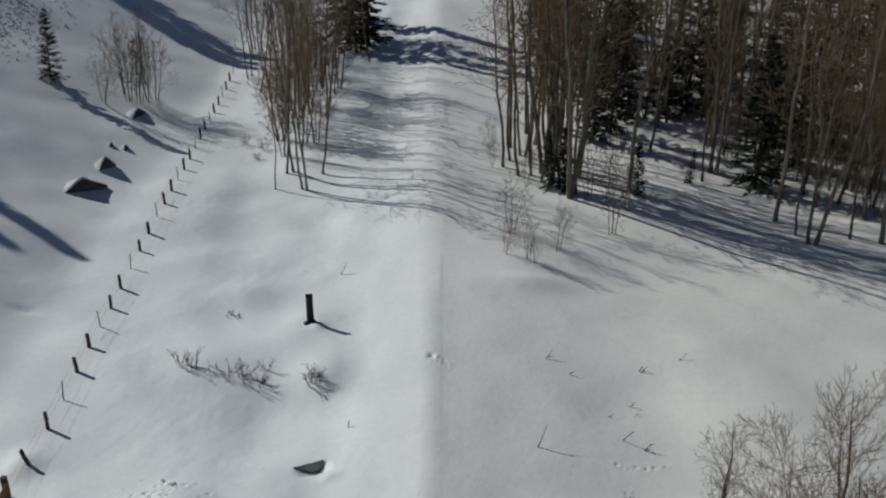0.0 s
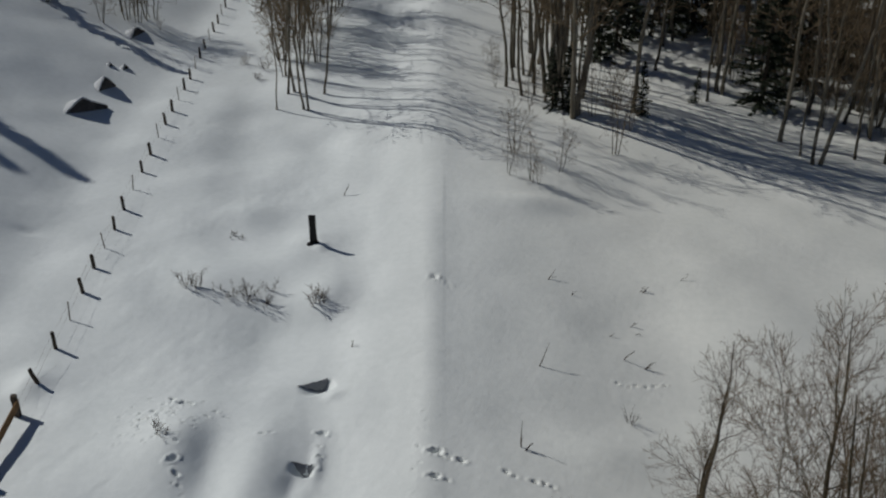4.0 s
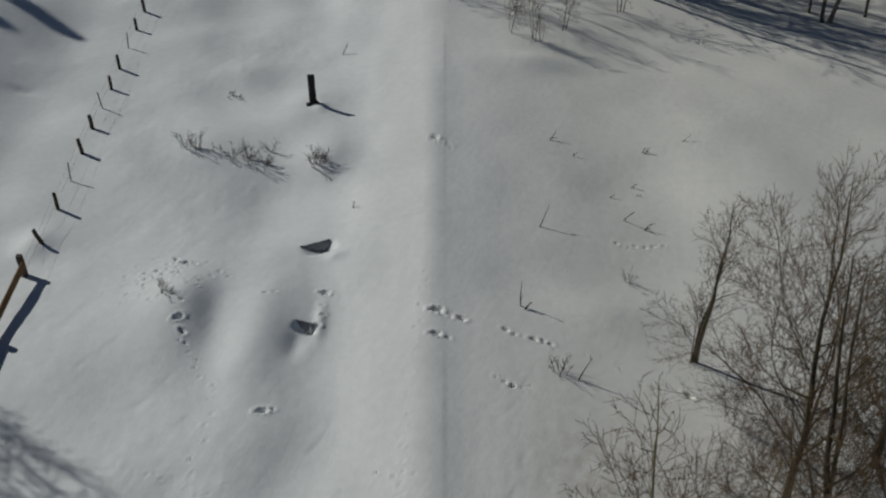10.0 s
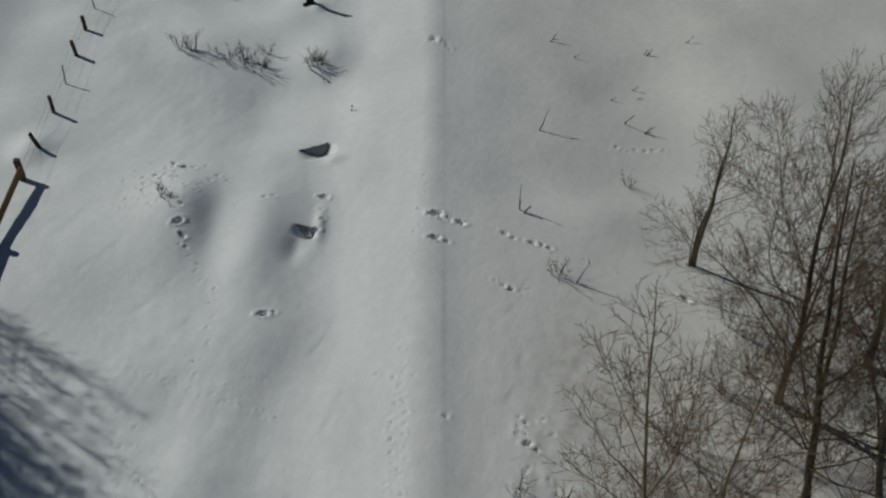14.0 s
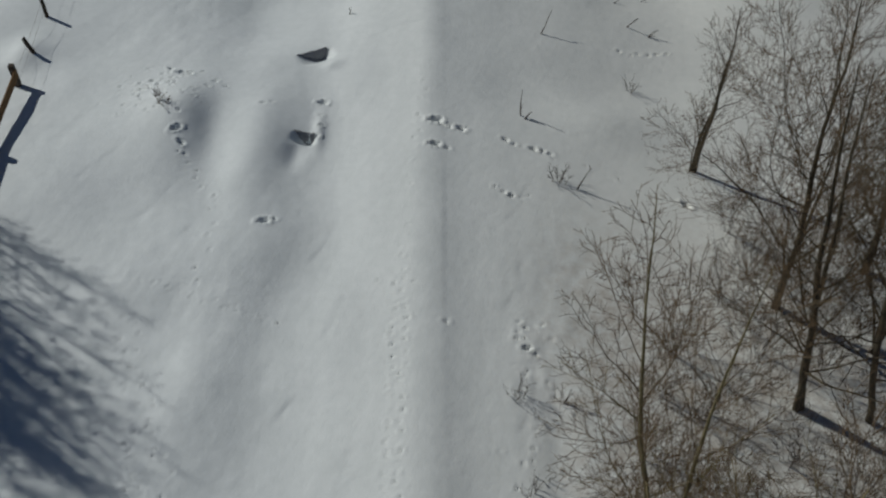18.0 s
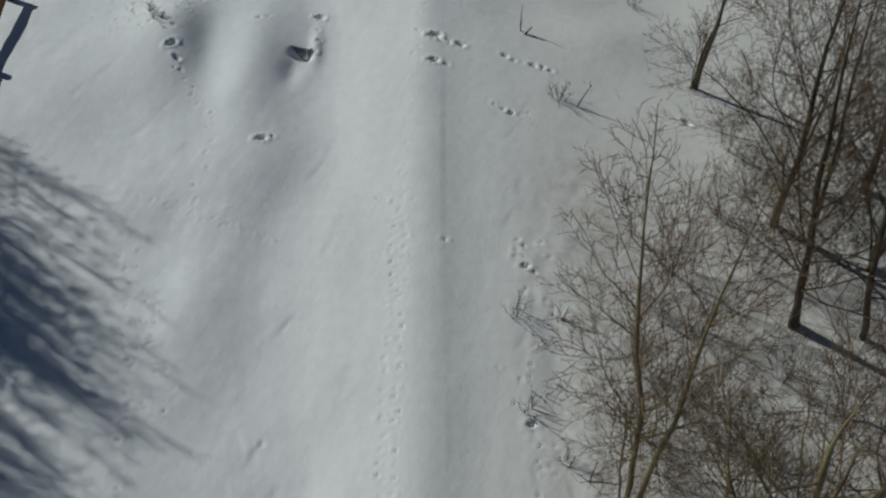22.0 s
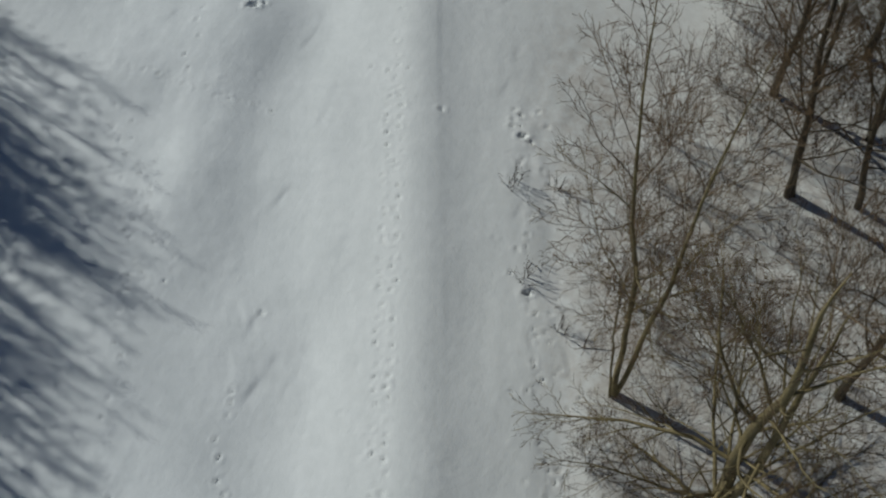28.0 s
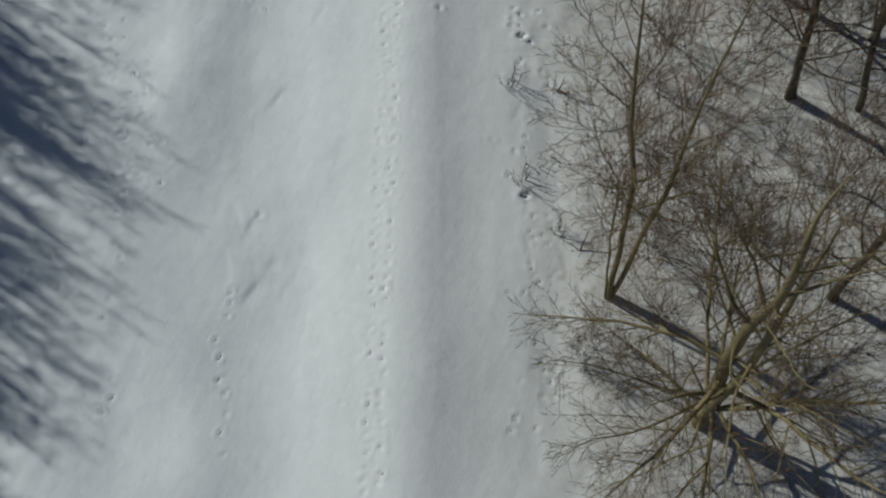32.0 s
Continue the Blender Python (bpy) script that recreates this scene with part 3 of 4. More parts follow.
def near_tree(seed, r, stems, low=0.22, gap=0.32, reach=0.24, start=(42, 62), rise=0.065, step=0.3, twig_step=0.17, bark=None, fade=0.85, joined=False, name="aspen_tree", fine_r=0.0055, full=0.55, spurs=5.0, bend=0.045):
    """A leafless aspen: stems (lean in x, in y, height), arching limbs on all sides, branches, fine twigs."""
    rng = random.Random(seed)
    thing = new(name)
    fine = Bag()
    bark = bark or BARK
    for n, (lx, ly, h) in enumerate(stems):
        rr = r * (1.0 if n == 0 else rng.uniform(0.75, 0.95)) * min(1.0, h / stems[0][2] + 0.1)
        turn = 6.28 * n / len(stems) + 0.5
        off = Vector((math.cos(turn), math.sin(turn), 0)) * r * (0.9 if len(stems) > 1 else 0) + Vector((lx, ly, 0)) * 0.8
        pts, d = [off + Vector((0, 0, -0.25))], Vector((lx * 1.3, ly * 1.3, 1)).normalized()
        for k in range(20):
            aim = Vector((lx * (1.3 - 0.6 * k / 20), ly * (1.3 - 0.6 * k / 20), 1)).normalized()
            d = (d * 0.6 + aim * 0.4 + Vector((rng.gauss(0, bend), rng.gauss(0, bend), 0))).normalized()
            pts.append(pts[-1] + d * (h / 20))
        rad = [max(0.008, rr * (1.3 if k == 0 else 1.0) * (1 - k / 20.5) ** 0.8) for k in range(21)]
        trunk = Bag()
        trunk.tube(pts, rad, 8)
        stem = mesh_object("trunk", trunk.verts, trunk.faces, bark, thing)
        spin, f = rng.uniform(0, 6.28), low
        while f < 0.965:
            p, d = along(pts, f)
            spin += 2.4 + rng.uniform(-0.6, 0.6)
            tilt = radians(rng.uniform(*start)) * (1.0 - 0.3 * f)
            way = Vector((math.cos(spin), math.sin(spin), 0)) * math.sin(tilt) + d * math.cos(tilt)
            length = h * reach * (1.06 - f) ** fade * min(1.0, full + 1.3 * (f - low)) * rng.choice((0.35, 0.6, 0.85, 1.05, 1.2, 1.4))
            lr = max(0.009, rad[min(20, int(f * 20))] * rng.uniform(0.26, 0.46) * min(1.0, 0.5 + length / 4))
            limb = fine if joined else Bag()
            lp = shoot(rng, p, way, length, 10, 0.11, rise)
            limb.tube(lp, [max(0.006, lr * (1 - k / 11.0)) for k in range(11)], 4 if joined else 5)
            dress(rng, limb, fine, lp, length, lr, rise, step, twig_step, spurs, fine_r)
            if not joined:
                mesh_object("limb", limb.verts, limb.faces, bark if lr > 0.016 else TWIG, stem)
            f += gap / h * rng.uniform(0.6, 1.4)
    mesh_object("fine_crown", fine.verts, fine.faces, TWIG if joined else RUSSET_TWIG, thing, label="fine bare brown twigs" if joined else "fine bare reddish-brown twigs")["kind"] = "stuff"
    return thing


NEAR = "bare aspens beside the track"
# x, y, trunk radius, stems, height of the first limb, seed, reach of the limbs
for x, y, r, stems, low, seed, reach, fade, words in (
        (8.76, 25.29, 0.085, ((0.03, 0.0, 7.4), (0.055, 0.02, 5.6), (-0.09, 0.02, 2.8)), 0.25, 3, 0.36, 0.7, "slender leafless aspen with twin stems in snow"),
        (10.5, 19.24, 0.115, ((-0.1, 0.0, 12.6), (-0.07, 0.04, 8.4)), 0.16, 5, 0.48, 0.8, "tall leafless aspen forked low into straight stems"),
        (10.45, 15.59, 0.12, ((-0.15, 0.0, 13.0), (-0.115, 0.03, 12.6)), 0.17, 7, 0.35, 0.8, "tall leafless aspen with two dark stems in snow"),
        (4.5, 9.1, 0.085, ((-0.082, 0.0, 14.9), (0.018, 0.0, 13.6), (-0.12, 0.02, 7.5)), 0.3, 9, 0.285, 0.74, "tall leafless aspen forked at the ground into olive stems"),
        (6.66, 5.94, 0.2, ((-0.11, 0.0, 13.4), (-0.03, -0.01, 12.0)), 0.06, 13, 0.34, 0.5, "wide-crowned leafless aspen with a thick greenish trunk"),
        (10.64, 9.29, 0.12, ((-0.1, 0.0, 13.0), (-0.03, 0.05, 12.0)), 0.2, 17, 0.38, 0.75, "leafless aspen with mossy twin trunks in snow"),
        (12.5, 15.32, 0.11, ((-0.12, 0.02, 12.0),), 0.2, 19, 0.4, 0.8, "leafless aspen with one slim stem in snow"),
        (13.92, 21.09, 0.11, ((-0.1, 0.03, 12.0), (-0.04, 0.0, 10.5)), 0.2, 23, 0.38, 0.8, "leafless aspen with paired slim stems in snow"),
        (13.33, 17.84, 0.1, ((-0.1, 0.03, 11.0), (-0.06, 0.0, 10.0)), 0.2, 31, 0.38, 0.8, "leafless aspen with paired slim stems in snow"),
        (14.4, 11.12, 0.12, ((-0.1, 0.03, 12.0), (-0.03, 0.0, 11.0)), 0.22, 29, 0.38, 0.8, "leafless aspen with twin stems in snow")):
    wide = seed == 13
    tree = near_tree(seed, r, stems, low, 0.3 if seed in (3, 9) else 0.46 if seed in (7, 13, 17) else 0.36, reach * 1.05, (50, 82) if wide else (32, 52) if seed == 3 else (42, 64), 0.04 if wide else 0.05, 0.23, 0.12, OLIVE_BARK if seed in (9, 13) else None, fade, fine_r=0.0052, full=1.0 if wide else 0.8, spurs=6.0)
    tree.matrix_world = place(x, y, 0.0)
    tagged(tree, words, "tree", NEAR)

# ---- the wood further up the track ----
ASPENS = [near_tree(100 + k, 0.115, ((0.02, 0.01, 15.0 + k % 3),) if k % 3 else ((0.06, 0.01, 15.0), (-0.08, 0.03, 13.5)), 0.22 + 0.05 * (k % 3), 0.46, 0.31, (46, 80), 0.035, 0.34, 0.25, GREY_BARK, 0.75, True, fine_r=0.012, spurs=0.0, bend=0.06) for k in range(6)]
SLIM = [near_tree(120 + k, 0.068, ((0.03 * (k - 2), 0.02, 14.0 + k % 2),), 0.2 + 0.05 * (k % 3), 0.4, 0.25, (40, 72), 0.035, 0.3, 0.22, GREY_BARK, 0.75, True, fine_r=0.0085, spurs=0.0, bend=0.06) for k in range(5)]
SAPLINGS = [near_tree(130 + k, 0.042, ((0.04, 0.02, 5.5), (-0.14, 0.05, 4.6), (0.15, -0.06, 4.8))[:3 - k % 2], 0.2, 0.26, 0.44, (42, 70), 0.05, 0.24, 0.18, GREY_BARK, 0.7, True, "aspen_sapling", 0.007, spurs=2.0, bend=0.06) for k in range(3)]
SPRUCES = [spruce(160 + k, 10.0, wide=(0.2, 0.17, 0.23)[k]) for k in range(3)]
free = {}


def stand(kind, x, y, turn, size, label, group, category="tree"):
    """Sets the first of a kind itself, then copies of it."""
    lean = Euler((wood.gauss(0, 0.04), wood.gauss(0, 0.04), 0)).to_matrix().to_4x4()
    if kind.name not in free:
        free[kind.name] = True
        kind.matrix_world = place(x, y, turn, size, 0.05) @ lean
        return tagged(kind, label, category, group)
    ob = copy_thing(kind, place(x, y, turn, 1.0, 0.05) @ lean)
    ob.scale = (size, size, size)
    return tagged(ob, label, category, group)


wood = random.Random(5)
A_LABEL, WOOD = "tall leafless grey-barked aspen in the snowy wood", "aspens of the wood"
FRONT = [(4.2, 64.12, 0.72), (6.58, 62.32, 1.0), (7.28, 61.57, 0.95), (7.85, 61.29, 1.05), (8.4, 59.93, 1.15), (8.77, 60.36, 1.0), (12.44, 61.38, 1.0), (18.35, 65.28, 1.0),
         (19.63, 67.24, 1.05), (20.07, 68.51, 0.9), (21.77, 59.41, 1.0), (22.41, 57.28, 0.9), (23.04, 56.01, 0.95), (25.85, 57.05, 1.0), (27.59, 56.58, 1.0), (6.12, 63.1, 0.9), (6.96, 63.98, 1.0)]
LEFT = [(-10.6, 63.4, 1.08), (-10.1, 63.7, 1.12), (-9.2, 61.1, 1.0), (-8.85, 60.9, 1.05), (-8.2, 63.4, 1.12), (-11.0, 61.1, 0.65), (-8.8, 82.0, 0.9), (-8.6, 81.7, 0.8),
        (-17.0, 85.5, 0.8), (-15.4, 82.0, 0.8), (-16.9, 86.4, 0.75), (-8.9, 95.5, 1.0), (-6.7, 91.3, 1.0), (-12.0, 70.0, 0.85), (-14.0, 79.0, 0.85),
        (-14.8, 88.0, 0.9), (-11.0, 88.0, 0.9), (-9.0, 98.0, 1.0), (-8.0, 101.0, 1.0), (-10.0, 104.0, 1.0), (-17.5, 90.0, 0.8), (-18.0, 94.0, 0.85), (-16.0, 96.0, 0.9), (-13.0, 97.0, 0.95), (-13.5, 92.0, 0.9), (-15.0, 84.0, 0.8), (-16.2, 88.5, 0.85), (-17.3, 92.5, 0.85), (-18.4, 97.0, 0.85), (-15.2, 93.5, 0.9), (-14.0, 86.0, 0.85), (-17.0, 99.0, 0.9), (-15.5, 101.0, 0.95), (-12.6, 79.0, 0.85), (-11.6, 75.0, 0.85), (-13.2, 82.0, 0.85), (-11.2, 67.0, 0.95), (-10.5, 72.0, 0.9), (-12.4, 83.0, 0.9), (-9.8, 66.2, 0.95), (-9.3, 69.2, 0.95), (-10.9, 76.5, 0.9), (-8.9, 74.0, 0.9)]
for k, (x, y, s) in enumerate(FRONT):
    stand(wood.choice(SLIM if k % 2 else ASPENS), x, y, wood.uniform(0, 6.28), s * wood.uniform(1.16, 1.3) * (1.08 if x > 15 else 1.14), A_LABEL, WOOD)
for x, y, s in LEFT:
    stand(wood.choice(SLIM), x, y, wood.uniform(0, 6.28), s * wood.uniform(1.1, 1.24), "leafless aspen in a clump between fence and track", "aspens between fence and track")
EDGE_X, EDGE_Y = (9.0, 12.4, 16.0, 18.7, 21.4, 23.4, 26.0, 28.8, 60.0), (70.0, 77.5, 77.5, 74.7, 68.5, 64.0, 61.5, 59.0, 50.0)
done = 0
while done < 190:
    x, y = wood.uniform(8.5, 58) if done % 5 else wood.uniform(19, 40), wood.uniform(57, 94) if done % 5 else wood.uniform(57, 74)
    if y < np.interp(x, EDGE_X, EDGE_Y) or x > y * 0.66 + 6:
        continue
    done += 1
    stand(wood.choice(SLIM if done % 3 == 0 else ASPENS), x, y, wood.uniform(0, 6.28), wood.uniform(0.85, 1.22), A_LABEL, WOOD)
for x, y, s in ((5.2, 62.8, 0.95), (7.4, 63.0, 1.05), (8.8, 65.0, 1.0), (5.8, 67.0, 1.0), (7.6, 68.5, 1.1), (15.6, 70.5, 0.95), (6.4, 72.0, 1.0), (8.3, 74.0, 1.1), (9.8, 67.0, 1.0), (4.8, 65.5, 0.9), (5.0, 68.4, 1.1), (6.2, 65.6, 1.2), (7.9, 64.6, 1.25), (9.3, 63.6, 1.2), (8.5, 66.8, 1.2), (6.8, 69.6, 1.2)):
    stand(wood.choice(ASPENS), x, y, wood.uniform(0, 6.28), s, A_LABEL, WOOD)
for k in range(40):
    x, y = wood.uniform(-17, -9), wood.uniform(66, 100)
    if x < -12.5 and y < 88:
        continue
    stand(wood.choice(SAPLINGS), x, y, wood.uniform(0, 6.28), wood.uniform(0.9, 1.7), "thin leafless aspen sapling in snow", "saplings in the wood")
for x, y, s in ((10.26, 54.61, 1.0), (4.12, 53.48, 0.8), (3.54, 49.65, 0.5), (4.75, 49.17, 0.58), (6.53, 51.06, 0.66), (3.42, 63.86, 0.5), (-25.3, 72.1, 0.9), (-24.1, 74.3, 1.15),
                (-23.85, 75.9, 1.3), (-23.1, 75.8, 1.25), (-24.7, 75.2, 1.15), (-22.7, 76.3, 1.1), (-23.4, 74.6, 1.0), (-21.8, 74.5, 0.3), (3.32, 66.33, 0.5), (11.8, 58.48, 0.6), (5.13, 48.91, 0.35), (9.6, 60.3, 0.8), (10.9, 60.2, 0.9), (5.6, 62.2, 0.7)):
    stand(wood.choice(SAPLINGS), x, y, wood.uniform(0, 6.28), s, "thin leafless aspen sapling in snow", "saplings in the wood")
done = 0
while done < 115:
    x, y = (wood.uniform(9, 56), wood.uniform(57, 88)) if done % 3 else (wood.uniform(18, 42), wood.uniform(57, 74))
    if y < np.interp(x, EDGE_X, EDGE_Y) + 1.0 or x > y * 0.64 + 4:
        continue
    done += 1
    stand(wood.choice(SAPLINGS), x, y, wood.uniform(0, 6.28), wood.uniform(0.6, 1.3), "thin leafless aspen sapling in snow", "saplings in the wood")
S_LABEL, S_GROUP = "dark green spruce with drooping boughs in snow", "spruces of the wood"
for x, y, s in ((22.02, 65.2, 1.1), (-7.2, 96.6, 1.4), (-8.2, 94.5, 1.2), (-9.6, 101.0, 1.4), (-10.0, 107.0, 1.5), (-29.1, 72.4, 0.54), (17.22, 64.64, 0.26), (12.96, 60.9, 0.38),
                (7.07, 61.04, 0.42), (8.1, 61.12, 0.46), (14.85, 86.99, 1.3), (23.94, 84.86, 1.3), (33.38, 82.34, 1.3), (30.32, 103.33, 1.5), (38.96, 97.96, 1.5),
                (19.27, 104.94, 1.5), (48.5, 110.86, 1.6), (42.3, 77.91, 1.3), (34.68, 90.61, 1.5), (26.39, 92.36, 1.5), (16.72, 94.06, 1.5), (43.02, 90.58, 1.5), (22.75, 113.74, 1.6), (13.58, 103.4, 1.6), (9.17, 93.73, 1.3), (11.6, 113.92, 1.5), (34.49, 128.77, 1.6), (54.5, 95.37, 1.5), (11.5, 72.0, 0.8), (13.2, 74.5, 0.95), (15.5, 79.0, 1.1), (18.6, 80.5, 1.2), (21.0, 82.5, 1.2), (27.5, 78.0, 1.2), (30.5, 73.5, 1.1), (36.0, 74.5, 1.2), (12.4, 84.0, 1.2), (38.5, 84.0, 1.3), (29.0, 86.0, 1.3), (26.5, 70.5, 1.0)):
    stand(wood.choice(SPRUCES), x, y, wood.uniform(0, 6.28), s, S_LABEL, S_GROUP)
# the far part of the wood, past counting
far_bits = []
for k in range(3):
    src = bare_tree(190 + k, 16.0, 0.14, ((0.01, 0.02),), 0.25, 22, 5, 3, 0.2, 0.018, True)
    vs, fs = [], []
    for child in list(src.children):
        base = len(vs)
        vs += [v.co.copy() for v in child.data.vertices]
        fs += [[base + q for q in p.vertices] for p in child.data.polygons]
        bpy.data.objects.remove(child)
    bpy.data.objects.remove(src)
    far_bits.append((np.array([tuple(v) for v in vs]), fs))
fv, ff, count = [], [], 0
for k in range(150):
    y = 92 + 55 * wood.random()
    x = 10 + (y * 0.60 - 8) * wood.random() ** 0.7 if k % 7 else wood.uniform(-40, -8)
    if x < 0:
        y += 34
    vs, fs = far_bits[k % 3]
    a, sc = wood.uniform(0, 6.28), wood.uniform(0.85, 1.25)
    turned = np.stack([vs[:, 0] * math.cos(a) - vs[:, 1] * math.sin(a), vs[:, 0] * math.sin(a) + vs[:, 1] * math.cos(a), vs[:, 2]], 1) * sc
    fv.append(turned + (x, y, float(ground_z(x, y)) - 0.05))
    ff += [[count + q for q in p] for p in fs]
    count += len(vs)
far_wood = mesh_object("far_wood", np.concatenate(fv).tolist(), ff, TWIG)
tagged(far_wood, "dense leafless aspen wood far up the track", "woodland", kind="stuff")
CLUMPS = [near_tree(210 + k, 0.06, tuple((0.07 * math.cos(2.1 * n + k), -0.34 + 0.09 * math.sin(1.7 * n + 2 * k), 12.1 - 0.35 * ((n * 3 + k) % 5)) for n in range(8)), 0.25, 0.4, 0.2, (18, 38), 0.05, 0.3, 0.2, GREY_BARK, 0.75, True, "aspen_clump", 0.0085, spurs=0.0) for k in range(3)]
# trees outside the picture whose shadows lie in it
for x, y, s in ((-43.4, 103.5, 1.2), (-46.0, 106.5, 1.35), (-41.0, 105.5, 1.15), (-48.7, 106.4, 1.4), (-45.0, 109.0, 1.4), (-46.9, 63.2, 1.06), (-47.4, 64.3, 1.0), (-47.9, 62.2, 1.0)):
    stand(wood.choice(SPRUCES), x, y, wood.uniform(0, 6.28), s, S_LABEL, "spruces on the slope")
for k, (x, y, s) in enumerate(((-24.9, 29.3, 0.95), (-22.8, 25.6, 0.93), (-23.4, 24.4, 0.97), (-22.0, 22.2, 0.97), (-21.8, 19.0, 0.84), (-22.2, 17.0, 0.95), (-24.8, 27.2, 1.0), (-24.8, 23.6, 1.0),
                               (-23.8, 20.8, 0.95), (-21.2, 14.6, 0.84), (-26.8, 26.0, 1.0), (-22.8, 12.4, 0.9), (-22.6, 23.4, 0.9), (-22.4, 20.4, 0.9), (-22.6, 15.6, 0.9), (-23.8, 14.0, 1.0), (-24.0, 17.6, 1.0), (-25.2, 21.4, 1.05), (-25.8, 24.2, 1.05), (-24.8, 19.4, 1.0), (-22.4, 13.2, 0.95), (-23.0, 10.6, 0.95), (-23.2, 18.2, 0.95), (-22.8, 16.3, 0.92), (-24.4, 15.2, 1.0), (-23.8, 22.4, 0.95), (-22.2, 11.4, 1.0), (-23.4, 20.0, 0.93), (-24.6, 25.4, 0.98), (-25.6, 28.4, 0.98), (-23.6, 16.6, 0.96), (-22.4, 9.0, 1.0))):
    stand(CLUMPS[k % 3], x, y, wood.uniform(-0.25, 0.25), s, "many-stemmed leafless aspen clump on the slope beyond the fence", "aspens beyond the fence")
for ob in ASPENS + SLIM + SAPLINGS + SPRUCES + CLUMPS:
    if ob.name not in free:
        for child in list(ob.children):
            bpy.data.objects.remove(child)
        bpy.data.objects.remove(ob)


# ---- fences and posts ----
def timber(w, d, h, rough=0.01, seed=0, bev=0.012):
    """A squared, slightly uneven timber from z = -0.25 to h."""
    bm = bmesh.new()
    bmesh.ops.create_cube(bm, size=1.0)
    bmesh.ops.scale(bm, vec=(w, d, h + 0.25), verts=bm.verts)
    bmesh.ops.translate(bm, vec=(0, 0, (h - 0.25) / 2), verts=bm.verts)
    long_edges = [e for e in bm.edges if abs(e.verts[0].co.z - e.verts[1].co.z) > 0.1]
    bmesh.ops.subdivide_edges(bm, edges=long_edges, cuts=4)
    bmesh.ops.bevel(bm, geom=list(bm.edges), offset=bev, segments=1, affect="EDGES")
    rng = random.Random(seed)
    for v in bm.verts:
        v.co += Vector((rng.gauss(0, rough), rng.gauss(0, rough), rng.gauss(0, rough)))
    return bm


def round_post(r, h, seed):
    rng = random.Random(seed)
    bag = Bag()
    pts = [Vector((rng.gauss(0, 0.006), rng.gauss(0, 0.006), z)) for z in (-0.25, 0, h * 0.3, h * 0.65, h - 0.02, h)]
    bag.tube(pts, [r * 1.05, r * 1.03, r, r * 0.98, r * 0.95, r * 0.8], 9)
    return bag


def fence_x(y):
    return -16.1 - (y - 33.7) * 0.047


fence = tagged(new("wire_fence"), "old wire fence of wooden and steel posts in deep snow", "fence")
rng = random.Random(8)
tops = []
for k in range(26):
    y = 33.65 + 2.13 * k
    y -= 0.55 * math.exp(-((y - 47) / 6) ** 2)
    x = fence_x(y)
    z = float(ground_z(x, y))
    if k % 3 == 1:
        bag = round_post(0.028, 0.9, k)
        post = mesh_object("steel_post", bag.verts, bag.faces, STEEL, fence)
    else:
        bag = round_post(rng.uniform(0.075, 0.095), rng.uniform(0.72, 0.84), k)
        post = mesh_object("wooden_post", bag.verts, bag.faces, OLD_WOOD, fence)
    post.matrix_world = Matrix.Translation((x, y, z)) @ Euler((rng.gauss(0, 0.04), rng.gauss(-0.04, 0.04), rng.uniform(0, 6))).to_matrix().to_4x4()
    tops.append(Vector((x, y, z)))
bag = round_post(0.085, 0.64, 77)
post = mesh_object("leaning_post", bag.verts, bag.faces, OLD_WOOD, fence)
post.matrix_world = Matrix.Translation((-15.9, 31.05, float(ground_z(-15.9, 31.05)))) @ Euler((radians(-12), radians(-24), 0)).to_matrix().to_4x4()
for hgt in (0.35, 0.72):
    wire = Bag()
    line = [Vector((-15.9, 29.4, float(ground_z(-15.9, 29.4)))), *tops]
    for a, b in zip(line, line[1:]):
        mid = (a + b) / 2 + Vector((0, 0, -0.03))
        wire.tube([a + Vector((0, 0, hgt)), mid + Vector((0, 0, hgt)), b + Vector((0, 0, hgt))], [0.004] * 3, 3)
    mesh_object("wire", wire.verts, wire.faces, STEEL, fence)

plank_fence = tagged(new("plank_fence"), "brown plank fence with heavy posts standing in snow", "fence")
PX = [(-16.05, 29.35), (-15.92, 25.45), (-15.66, 21.5)]
for k, (x, y) in enumerate(PX):
    post = part("post", timber(0.2, 0.2, 0.98, 0.006, k), OLD_WOOD, plank_fence)
    post.matrix_world = Matrix.Translation((x, y, float(ground_z(x, y))))
for (x0, y0), (x1, y1) in zip(PX, PX[1:]):
    for low_z, high_z in ((0.34, 0.50), (0.51, 0.68)):
        d = math.hypot(x1 - x0, y1 - y0)
        bm = bmesh.new()
        bmesh.ops.create_cube(bm, size=1.0)
        bmesh.ops.scale(bm, vec=(0.06, d - 0.02, high_z - low_z), verts=bm.verts)
        bmesh.ops.bevel(bm, geom=list(bm.edges), offset=0.008, segments=1, affect="EDGES")
        board = part("board", bm, BROWN_WOOD, plank_fence)
        zz = (float(ground_z(x0, y0)) + float(ground_z(x1, y1))) / 2 + (low_z + high_z) / 2
        board.matrix_world = Matrix.Translation(((x0 + x1) / 2 + 0.135, (y0 + y1) / 2, zz)) @ Euler((0, 0, math.atan2(x0 - x1, y1 - y0))).to_matrix().to_4x4()

